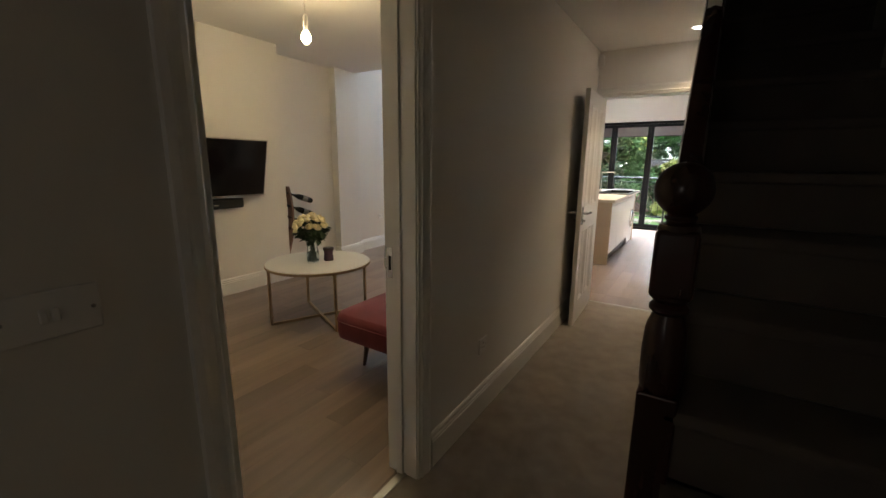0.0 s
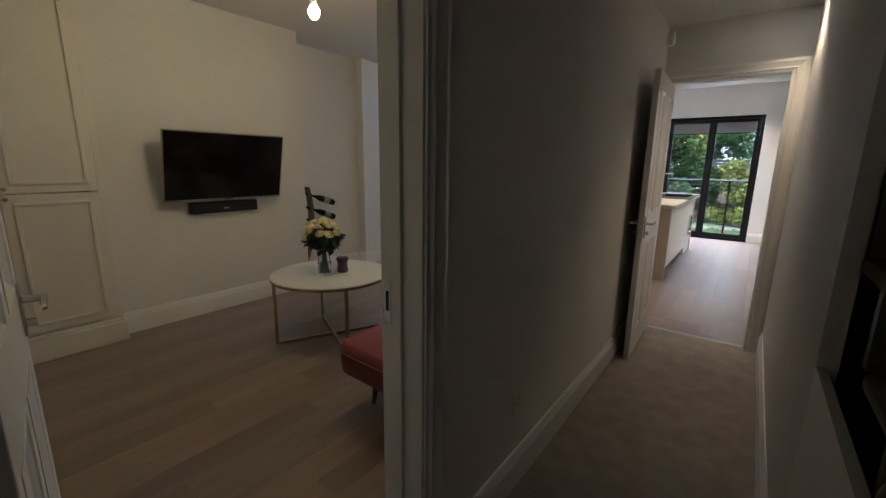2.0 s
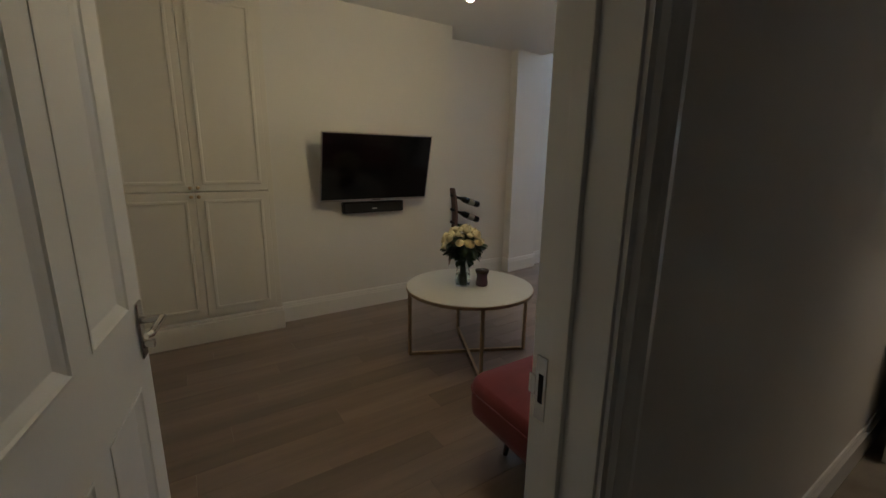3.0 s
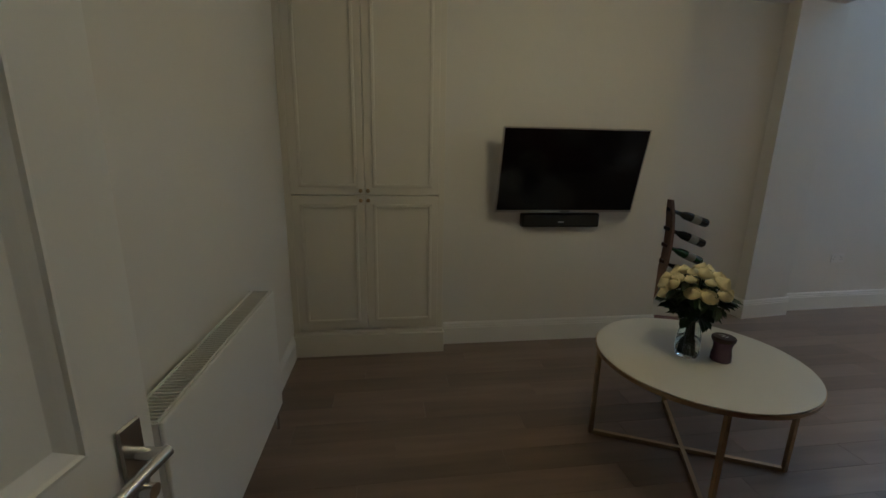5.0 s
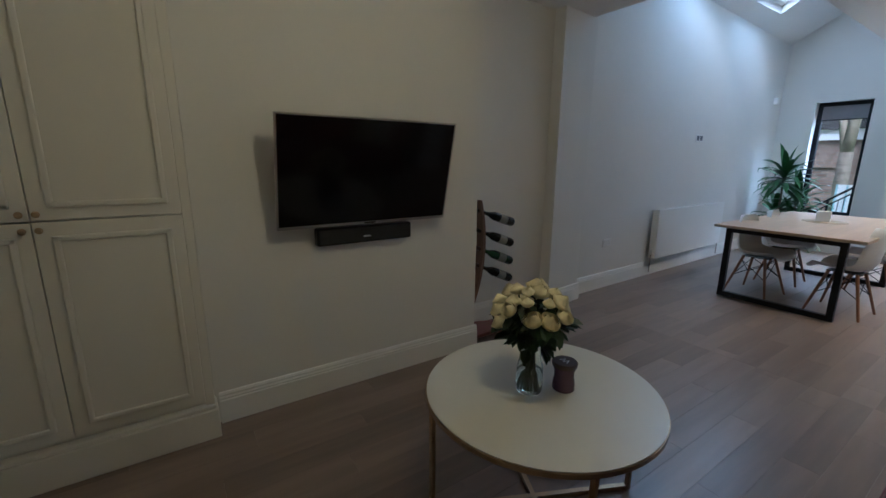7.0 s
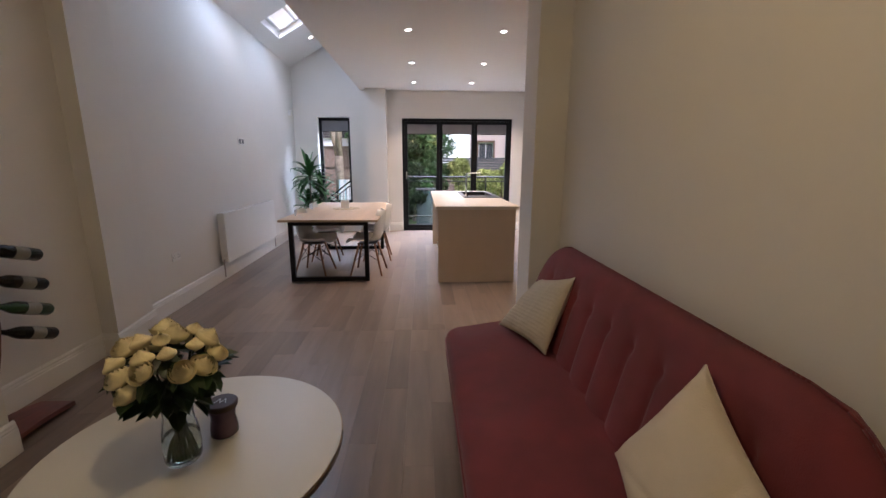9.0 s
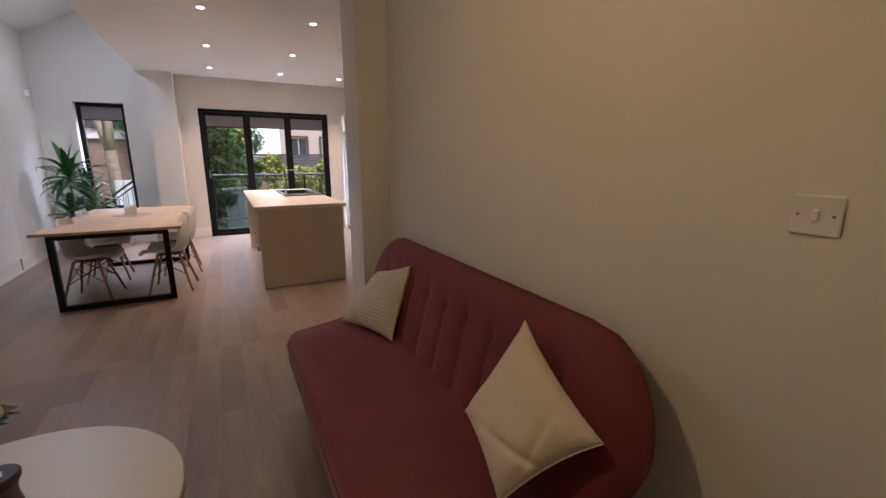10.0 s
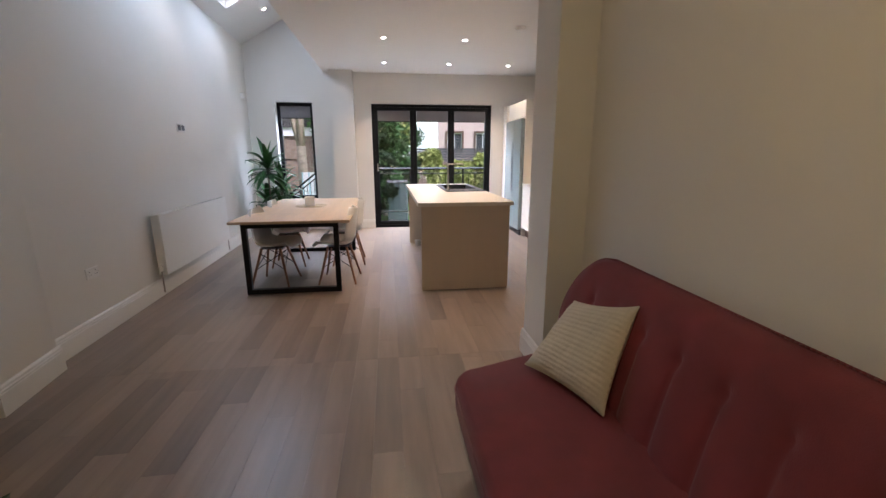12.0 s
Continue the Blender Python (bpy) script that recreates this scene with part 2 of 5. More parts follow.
def holed(axis, c0, c1, a0, a1, z0, z1, holes=()):
    """A wall of real thickness along an axis, with openings (a0, a1, z0, z1) right through it."""
    A = sorted({a0, a1, *(v for h in holes for v in h[:2])})
    Z = sorted({z0, z1, *(v for h in holes for v in h[2:])})
    A, Z = [v for v in A if a0 <= v <= a1], [v for v in Z if z0 <= v <= z1]

    def solid(i, j):
        if not (0 <= i < len(A) - 1 and 0 <= j < len(Z) - 1):
            return False
        a, z = (A[i] + A[i + 1]) / 2, (Z[j] + Z[j + 1]) / 2
        return not any(h[0] < a < h[1] and h[2] < z < h[3] for h in holes)

    bm = bmesh.new()
    cache = {}

    def v(a, c, z):
        k = (round(a, 5), round(c, 5), round(z, 5))
        if k not in cache:
            cache[k] = bm.verts.new((a, c, z) if axis == "x" else (c, a, z))
        return cache[k]

    for i in range(len(A) - 1):
        for j in range(len(Z) - 1):
            if not solid(i, j):
                continue
            l, r, b, t = A[i], A[i + 1], Z[j], Z[j + 1]
            for c in (c0, c1):
                bm.faces.new((v(l, c, b), v(r, c, b), v(r, c, t), v(l, c, t)))
            if not solid(i - 1, j):
                bm.faces.new((v(l, c0, b), v(l, c1, b), v(l, c1, t), v(l, c0, t)))
            if not solid(i + 1, j):
                bm.faces.new((v(r, c0, b), v(r, c1, b), v(r, c1, t), v(r, c0, t)))
            if not solid(i, j - 1):
                bm.faces.new((v(l, c0, b), v(r, c0, b), v(r, c1, b), v(l, c1, b)))
            if not solid(i, j + 1):
                bm.faces.new((v(l, c0, t), v(r, c0, t), v(r, c1, t), v(l, c1, t)))
    return bm


# ---- plan ----
XH, XL = -2.37, -2.525          # hall face and living face of the wall between them
XB, XA, XK = -5.57, -5.93, -5.96  # chimney breast, alcove, kitchen side wall
XP, XPN, XQ = -5.812, -5.872, -2.75  # faces of the two piers; the west one is splayed
YS, YP0, YP1, YPW = 1.345, 5.22, 5.66, 5.715  # south wall, piers
YE0, YE1 = 5.22, 5.38           # wall at the hall's end
YF = 10.94                      # garden wall of the kitchen
ZL, ZK, ZH = 2.65, 2.84, 2.41   # ceilings
XF = -4.78                      # edge of the flat kitchen ceiling
XU, XW = -1.50, -0.84           # under-stair wall, stair wall
RISE, GO = 0.196, 0.24
SKEW = 0.030                    # the kitchen side wall runs slightly outwards


def xk(y):
    return XK - SKEW * (y - YP1)


# ---- large structure ----
structure("wall_party", holed("y", XL, XH, -0.6, YP0, 0, 3.0, [(1.50, 2.32, 0, 2.03)]), PAINT, "off-white plaster wall between hall and living room")
structure("wall_south", holed("x", YS - 0.15, YS, -6.2, XL, 0, 3.0), PAINT)
structure("wall_west", holed("y", XA - 0.2, XA, YS, YP0, 0, 3.0), PAINT)
structure("chimney_breast", boxes(((XA, 2.40, 0), (XB, 4.14, 3.0))), PAINT, "chimney breast in warm off-white plaster")
bm = boxes(((XA - 0.2, YP0, 0), (XP, YPW, 3.0)))
for v in bm.verts:
    if v.co.x > XA and v.co.y > YP0 + 0.1:
        v.co.x = XPN
structure("pier_west", bm, PAINT)
structure("pier_east", boxes(((XQ, YP0, 0), (XH, YP1 - 0.08, 3.0))), PAINT)
bm = bmesh.new()
vs = [bm.verts.new(p) for p in [(x, y, z) for z in (0, 4.4) for x, y in ((xk(YP1), YP1), (xk(YF), YF), (xk(YF) - 0.25, YF), (xk(YP1) - 0.25, YP1))]]
for f in ((0, 1, 2, 3), (4, 5, 6, 7), (0, 1, 5, 4), (1, 2, 6, 5), (2, 3, 7, 6), (3, 0, 4, 7)):
    bm.faces.new([vs[k] for k in f])
structure("wall_kitchen_side", bm, PAINT)
BIF = (-3.96, -1.69, 0.0, 2.31)
WIN = (-5.66, -5.01, 0.58, 2.32)
structure("wall_north", holed("x", YF, YF + 0.28, -6.4, -0.6, 0, 4.6, [BIF, WIN]), PAINT)
# Unseen dark skin, added so the facade bounces less lamp light into the garden.
structure("bounce_skin", holed("x", YF + 0.281, YF + 0.284, -6.4, -0.6, -0.42, 4.6, [BIF, WIN]), BRICKG, "unseen brick skin added outside the kitchen to cut light bounced into the garden")
structure("pier_north", boxes(((-4.66, YF - 0.22, 0), (-4.26, YF - 0.002, ZK - 0.0))), PAINT)
structure("wall_kitchen_east", holed("y", -0.85, -0.7, YE0, YF, 0, 3.0), PAINT)
structure("filler_panel", boxes(((-1.45, 10.72, 0), (-0.852, YF - 0.002, 2.278))), GLOSS, "pale filler panel beside the fridge")
structure("wall_hall_end", holed("x", YE0, YE1, XH + 0.002, -0.852, 0, 3.0, [(-2.33, -1.575, 0, 2.03)]), PAINT)
structure("wall_understair", boxes(((XU, 2.90, 0), (XU + 0.044, YE0 - 0.002, 5.0))), PAINT)
structure("wall_stair", boxes(((XW, -0.6, 0), (XW + 0.15, YE0 - 0.002, 5.2))), PAINT)
structure("wall_front", boxes(((-2.6, -0.75, 0), (XW, -0.602, 5.2))), PAINT)
structure("wall_upper", boxes(((XH - 0.1, -0.6, 3.002), (XH + 0.05, YE0, 5.2)), ((XH, YE0, 3.002), (XW, YE0 + 0.1, 5.2))), PAINT)
structure("ceiling_living", boxes(((XA - 0.2, YS, ZL), (XL - 0.002, YP1 - 0.08, ZL + 0.3))), CEIL)
structure("ceiling_hall", boxes(((XH + 0.002, 1.9, ZH), (XU - 0.002, YE0 - 0.002, ZH + 0.3)), ((XH + 0.002, -0.6, ZL), (XW - 0.002, 1.9, ZL + 0.3))), CEIL)
structure("ceiling_stair", boxes(((XH, -0.6, 5.0), (XW, YE0, 5.2))), CEIL)
structure("ceiling_kitchen", boxes(((XF, YP1 - 0.078, ZK), (-0.7, YF, ZK + 0.12))), CEIL)
structure("beam_opening", boxes(((XF, YP1 - 0.20, ZL + 0.002), (XH, YP1 - 0.079, ZK + 0.2)), ((-6.2, YP1 - 0.078, ZL + 0.001), (XF, YP1 + 0.0, 4.6))), PAINT)
structure("wall_vault", boxes(((XF, YP1, ZK + 0.122), (XF + 0.12, YF, 4.6))), PAINT)

ZE, SL = 3.24, 0.59  # eaves height at x = -6.12, rise of the sloping ceiling
SKYL = [(7.15, 7.95), (8.80, 9.60)]
SKX = (-5.86, -5.38)


def zs(x):
    return ZE + SL * (x + 6.12)


bm = holed("x", 0, 0.16, YP1, YF, -6.35, XF + 0.0, [(a, b, *SKX) for a, b in SKYL])
for v in bm.verts:
    a, c, x = v.co
    v.co = (x, a, zs(x) + c)
structure("ceiling_vault", bm, CEIL)
nrm = Vector((-SL, 0, 1)).normalized()
for a, b in SKYL:
    roof = thing("skylight", "white-framed roof window in the sloping ceiling", "roof window", group="roof windows of the kitchen")
    x0, x1 = SKX
    bm = bmesh.new()
    for lo, hi in (((x0, a), (x1, a + 0.04)), ((x0, b - 0.04), (x1, b)), ((x0, a), (x0 + 0.04, b)), ((x1 - 0.04, a), (x1, b)), (((x0 + x1) / 2 + 0.03, a), ((x0 + x1) / 2 + 0.06, b))):
        r = boxes(((lo[0], lo[1], 0), (hi[0], hi[1], 0.05)))
        for v in r.verts:
            v.co.z += zs(v.co.x) + 0.10
        me = bpy.data.meshes.new("t")
        r.to_mesh(me)
        bm.from_mesh(me)
        r.free()
        bpy.data.meshes.remove(me)
    part("skylight_frame", bm, GLOSS, roof)
    bm = boxes(((x0, a, 0.16), (x1, b, 0.165)))
    for v in bm.verts:
        v.co.z += zs(v.co.x)
    g = part("skylight_pane", bm, GLASS, roof)
    g.visible_shadow = False
    xm = (x0 + x1) / 2
    c = Vector((xm, (a + b) / 2, zs(xm) + 0.02))
    area_light("daylight_skylight", c, c - nrm, 0.74, 0.5, 11 * K_DAY, (0.70, 0.86, 1.0))

# floors
structure("floor", boxes(((XA - 0.3, YS - 0.1, -0.2), (XL + 0.08, YP1, -0.012)), ((-6.3, YP1, -0.2), (-0.7, YF + 0.28, -0.012)), ((XL + 0.08, YE1 - 0.1, -0.2), (-0.7, YP1, -0.012))), SUB, "underlay beneath the laminate floor")
structure("floor_hall", boxes(((XL + 0.085, -0.6, -0.1), (XW, YE1 - 0.105, 0.004))), CARPET, "beige looped carpet of the hall")
structure("threshold_living", boxes(((XL + 0.06, 1.502, -0.012), (XL + 0.10, 2.318, 0.008)), bevel=0.003), SILVER, "metal threshold strip")
structure("threshold_kitchen", boxes(((-2.328, YE1 - 0.12, -0.012), (-1.577, YE1 - 0.085, 0.008)), bevel=0.003), SILVER, "metal threshold strip")

# skirting boards
SKP = [(0, 0), (0.018, 0), (0.018, 0.128), (0.014, 0.134), (0.016, 0.142), (0.011, 0.152), (0.012, 0.160), (0.006, 0.172), (0, 0.175)]
for a, b, o in (((XB, 2.42, 0), (XB, 4.158, 0), (1, 0, 0)), ((XB, 4.14, 0), (XA, 4.14, 0), (0, 1, 0)), ((XA, 4.158, 0), (XA, YP0, 0), (1, 0, 0)),
                ((XA, YP0, 0), (XP, YP0, 0), (0, -1, 0)), ((XP, YP0 - 0.018, 0), (XPN, YPW + 0.018, 0), (1, 0.121, 0)),
                ((xk(YPW), YPW, 0), (XPN, YPW, 0), (0, 1, 0)), ((xk(YPW), YPW + 0.018, 0), (xk(YF), YF, 0), (1, SKEW, 0)),
                ((-6.1, YF, 0), (-4.66, YF, 0), (0, -1, 0)), ((-4.66, YF - 0.22, 0), (-4.66, YF, 0), (-1, 0, 0)), ((-4.678, YF - 0.22, 0), (-4.242, YF - 0.22, 0), (0, -1, 0)), ((-4.26, YF - 0.22, 0), (-4.26, YF, 0), (1, 0, 0)),
                ((-4.26, YF, 0), (BIF[0], YF, 0), (0, -1, 0)), ((BIF[1], YF, 0), (-1.46, YF, 0), (0, -1, 0)),
                ((-5.42, YS, 0), (XL, YS, 0), (0, 1, 0)), ((XL, 2.40, 0), (XL, YP0, 0), (-1, 0, 0)), ((XL, YP0, 0), (XQ, YP0, 0), (0, -1, 0)), ((XQ, YP0 - 0.018, 0), (XQ, YP1 - 0.06, 0), (-1, 0, 0)),
                ((XH, 2.40, 0), (XH, YE0, 0), (1, 0, 0)), ((XH, -0.6, 0), (XH, 1.43, 0), (1, 0, 0)), ((XU, 2.23, 0), (XU, YE0, 0), (-1, 0, 0))):
    structure("baseboard", sweep(bmesh.new(), a, b, SKP, o), GLOSS, "white moulded skirting board")

# door linings and architraves
ARC = [(0, 0), (0.008, 0), (0.010, 0.012), (0.018, 0.020), (0.014, 0.03), (0.018, 0.05), (0.022, 0.062), (0.018, 0.08), (0, 0.08)]


def architrave(name, axis, plane, out, a0, a1, top):
    """A moulded frame round an opening on the wall's face."""
    bm = bmesh.new()
    for lo, hi, d, far in ((0, top + 0.08, -1, a0), (0, top + 0.08, 1, a1)):
        vs = []
        for z, cut in ((lo, 0), (hi, 1)):
            row = []
            for p, w in ARC:
                zz = z if not cut else top + w
                row.append(bm.verts.new((plane + out * p, far + d * w, zz) if axis == "y" else (far + d * w, plane + out * p, zz)))
            vs.append(row)
        n = len(ARC)
        for k in range(n):
            bm.faces.new((vs[0][k], vs[0][(k + 1) % n], vs[1][(k + 1) % n], vs[1][k]))
        bm.faces.new(vs[0])
    vs = []
    for far, d in ((a0, -1), (a1, 1)):
        vs.append([bm.verts.new((plane + out * p, far + d * w, top + w) if axis == "y" else (far + d * w, plane + out * p, top + w)) for p, w in ARC])
    for k in range(len(ARC)):
        bm.faces.new((vs[0][k], vs[0][(k + 1) % len(ARC)], vs[1][(k + 1) % len(ARC)], vs[1][k]))
    return structure(name, bm, GLOSS, "white moulded architrave")


architrave("trim", "y", XH, 1, 1.515, 2.305, 2.015)
architrave("trim", "y", XL, -1, 1.515, 2.305, 2.015)
architrave("trim", "x", YE0, -1, -2.315, -1.59, 2.015)
for piece in (((XL, 1.500, 0), (XH, 1.522, 2.03)), ((XL, 2.298, 0), (XH, 2.32, 2.03)), ((XL, 1.522, 2.008), (XH, 2.298, 2.03)), ((XL + 0.05, 2.286, 0), (XL + 0.085, 2.298, 2.008)), ((XL + 0.05, 1.522, 1.996), (XL + 0.085, 2.286, 2.008))):
    structure("door_lining", boxes(piece, bevel=0.0015), GLOSS, "white door lining")
for piece in (((-2.33, YE0, 0), (-2.308, YE1, 2.03)), ((-1.597, YE0, 0), (-1.575, YE1, 2.03)), ((-2.308, YE0, 2.008), (-1.597, YE1, 2.03))):
    structure("door_lining", boxes(piece, bevel=0.0015), GLOSS, "white door lining")
strike = thing("strike_plate", "chrome strike plate let into the white door jamb", "strike plate")
part("plate", holed("x", 2.2945, 2.298, XL + 0.012, XL + 0.037, 0.92, 1.05, [(XL + 0.019, XL + 0.031, 0.955, 1.015)]), CHROME, strike)
part("lip", boxes(((XL - 0.006, 2.2945, 0.965), (XL + 0.012, 2.299, 1.005)), bevel=0.001), CHROME, strike)
part("socket", boxes(((XL + 0.018, 2.2968, 0.954), (XL + 0.032, 2.2975, 1.016))), BLACK, strike)


def handle_set(door, x, z, depth, side):
    """A lever on a plate; side is +1 or -1, the face on which it stands; the lever points to smaller x."""
    s = side
    y0 = depth if s > 0 else 0
    pl = part("handle_plate", boxes(((x - 0.021, min(y0, y0 + s * 0.007), z - 0.09), (x + 0.021, max(y0, y0 + s * 0.007), z + 0.06)), bevel=0.003), CHROME, door, "chrome handle plate")
    bm = bmesh.new()
    tube(bm, (x, y0 + s * 0.005, z + 0.01), (x, y0 + s * 0.05, z + 0.01), 0.010)
    tube(bm, (x + 0.008, y0 + s * 0.05, z + 0.01), (x - 0.105, y0 + s * 0.05, z + 0.01), 0.0095, 0.008)
    tube(bm, (x - 0.105, y0 + s * 0.05, z + 0.01), (x - 0.12, y0 + s * 0.042, z + 0.01), 0.009, 0.007)
    smooth_edges(part("lever", bm, CHROME, door, "chrome lever handle"))
    tube_b = bmesh.new()
    tube(tube_b, (x, y0 + s * 0.005, z - 0.055), (x, y0 + s * 0.028, z - 0.055), 0.012)
    smooth_edges(part("turn_button", tube_b, CHROME, door))


def panel_door(name, w, label, m):
    """A white four-panel door: hinge at the origin, the leaf along +x, thickness along +y."""
    door = thing(name, label, "door", m)
    h, d = 1.98, 0.036
    cols = [(0.105, w / 2 - 0.045), (w / 2 + 0.045, w - 0.105)]
    rows = [(0.20, 0.84), (1.04, 1.87)]
    holes = [(a, b, c, e) for a, b in cols for c, e in rows]
    leaf = holed("x", 0, d, 0, w, 0.008, h, holes)
    part("leaf_frame", leaf, GLOSS, door)
    for a, b, c, e in holes:
        part("door_panel", boxes(((a, 0.011, c), (b, d - 0.011, e))), GLOSS, door)
        bm = bmesh.new()
        for face, s in ((0.0, 1), (d, -1)):
            loops = []
            for inset, deep in ((0.0005, 0.009), (0.0005, -0.002), (0.006, -0.003), (0.010, 0.001), (0.019, 0.005), (0.030, 0.0105), (0.031, 0.0109)):
                loops.append([bm.verts.new((x, face + s * deep, z)) for x, z in ((a + inset, c + inset), (b - inset, c + inset), (b - inset, e - inset), (a + inset, e - inset))])
            for p, q in zip(loops, loops[1:]):
                for k in range(4):
                    bm.faces.new((p[k], p[(k + 1) % 4], q[(k + 1) % 4], q[k]))
        part("panel_mould", bm, GLOSS, door)
    handle_set(door, w - 0.045, 0.985, d, 1)
    handle_set(door, w - 0.045, 0.985, d, -1)
    for z in (0.2, 1.0, 1.75):
        bm = bmesh.new()
        tube(bm, (-0.004, 0.0, z), (-0.004, 0.0, z + 0.09), 0.006)
        part("hinge", bm, CHROME, door)
    return door


panel_door("door_1", 0.775, "open white four-panel living-room door with chrome lever", pose(XL - 0.008, 1.524, 0.0, 0, 0, 170.8))
panel_door("door_2", 0.72, "open white four-panel hall door with chrome lever", pose(-2.318, YE0 - 0.02, 0.0, 0, 0, -88.0))

# Door out of view, added to carry a lamp that brightens the hall.
front = thing("front_door", "unseen white front door with a glass pane, added behind the start to light the hall", "front door")
part("leaf", holed("x", -0.60, -0.56, -2.30, -1.45, 0.004, 2.0, [(-2.10, -1.65, 1.05, 1.80)]), GLOSS, front)
part("pane", boxes(((-2.099, -0.585, 1.051), (-1.651, -0.575, 1.799))), GLASS, front)
# Added weak warm fill lamp at the pane; lifts the near hall wall.
area_light("hall_fill", (-1.875, -0.55, 1.42), (-1.875, 3, 1.2), 0.43, 0.72, 0.4 * K_DAY, (1.0, 0.82, 0.62))

# ---- living room ----


def radiator(label, m, w, h=0.60, D=0.068):
    """A panel radiator: along +x from the origin, front facing -y, wall behind at y = 0.1."""
    r = thing("radiator", label, "radiator", m, group="radiators")
    part("front_panel", boxes(((0, 0.0, 0), (w, 0.012, h)), bevel=0.005, segs=2), GLOSS, r)
    part("back_panel", boxes(((0.01, D, 0.01), (w - 0.01, D + 0.012, h - 0.01)), bevel=0.003), GLOSS, r)
    for x in (0.0, w - 0.004):
        part("side_cover", boxes(((x, 0.012, 0.01), (x + 0.004, D + 0.012, h - 0.002))), GLOSS, r)
    bm = bmesh.new()
    n = int(w / 0.016)
    for k in range(n):
        x = 0.012 + k * (w - 0.024) / n
        box(bm, (x, 0.013, h - 0.008), (x + 0.0045, D - 0.001, h - 0.004))
    box(bm, (0.004, 0.0125, h - 0.0045), (w - 0.004, 0.019, h + 0.001))
    box(bm, (0.004, D - 0.007, h - 0.0045), (w - 0.004, D, h + 0.001))
    part("top_grille", bm, GLOSS, r, "white slotted top grille")
    bm = bmesh.new()
    for k in range(int(w / 0.033)):
        box(bm, (0.02 + k * 0.033, 0.0125, 0.02), (0.035 + k * 0.033, D - 0.001, h - 0.10))
    # Grey colour on the fins stands in for the shade between the panels.
    part("convector_fins", bm, GREYP, r, "convector fins coloured grey for the shade between the panels")
    for x in (0.1, w - 0.13):
        part("bracket", boxes(((x, D + 0.012, 0.1), (x + 0.03, D + 0.032, h - 0.1))), GLOSS, r)
    for x in (-0.03, w + 0.03):
        bm = bmesh.new()
        tube(bm, (x, 0.04, 0.04), (x, 0.04, -0.165), 0.0075)
        tube(bm, (x, 0.04, 0.04), (0.0 if x < 0 else w, 0.04, 0.04), 0.009)
        smooth_edges(part("pipe", bm, CHROME, r))
    bm = bmesh.new()
    lathe(bm, [(0.012, 0), (0.017, 0.008), (0.017, 0.05), (0.012, 0.06)], (-0.03, 0.04, 0.05), 14)
    smooth_edges(part("valve", bm, SHELL, r, "white radiator valve"))
    return r


radiator("white double panel radiator on the living-room wall by the door", pose(-3.62, 1.478, 0.19, 0, 0, 180), 0.98, 0.60, 0.100)
ang = math.degrees(math.atan(SKEW))
radiator("long white panel radiator on the kitchen side wall", pose(xk(7.18) + 0.115, 7.18, 0.228, 0, 0, 90 + ang), 1.82, 0.60)


def cupboard():
    c = thing("alcove_cupboard", "cream built-in alcove cupboard with four moulded doors and knobs", "cupboard")
    x, y0, y1 = -5.462, YS + 0.002, 2.396
    for lo, hi in (((XA + 0.002, y0, 0.18), (x, y0 + 0.042, ZL - 0.002)), ((XA + 0.002, 2.358, 0.18), (x, y1 - 0.001, ZL - 0.002)), ((XA + 0.002, y0 + 0.042, 0.18), (x - 0.02, 2.358, 0.20)), ((XA + 0.002, y0 + 0.042, 2.5), (x, 2.358, ZL - 0.002)), ((XA + 0.002, y0 + 0.042, 0.2), (XA + 0.02, 2.358, 2.5))):
        part("carcass_panel", boxes((lo, hi), bevel=0.001), UNIT, c)
    part("plinth", boxes(((XA + 0.002, y0, 0.0), (x + 0.028, y1 + 0.012, 0.158)), ((XA + 0.002, y0, 0.158), (x + 0.018, y1 + 0.004, 0.18)), bevel=0.004), UNIT, c)
    for i, (a, b) in enumerate(((y0 + 0.044, 1.859), (1.863, 2.357))):
        for lo, hi in ((0.203, 1.146), (1.152, 2.498)):
            d = part("cupboard_door", boxes(((x - 0.018, a, lo), (x + 0.004, b, hi)), bevel=0.002), UNIT, c)
            bm = bmesh.new()
            e0, e1, f0, f1 = a + 0.052, b - 0.045, lo + 0.05, hi - 0.055
            for (p, q), (r, t) in (((e0, e1), (f0, f0 + 0.024)), ((e0, e1), (f1 - 0.024, f1)), ((e0, e0 + 0.024), (f0, f1)), ((e1 - 0.024, e1), (f0, f1))):
                box(bm, (x + 0.0045, p, r), (x + 0.018, q, t), 0.006, 2)
            part("door_mould", bm, UNIT, d)
            bm = bmesh.new()
            ky = b - 0.022 if i == 0 else a + 0.022
            kz = hi - 0.03 if lo < 1 else lo + 0.028
            lathe(bm, [(0.005, 0), (0.005, 0.012), (0.012, 0.016), (0.013, 0.024), (0.008, 0.03)], (x + 0.004, ky, kz), 14, pose(0, 0, 0, 0, 90, 0))
            smooth_edges(part("knob", bm, BRONZE, d, "small brass knob"))
    return c


cupboard()


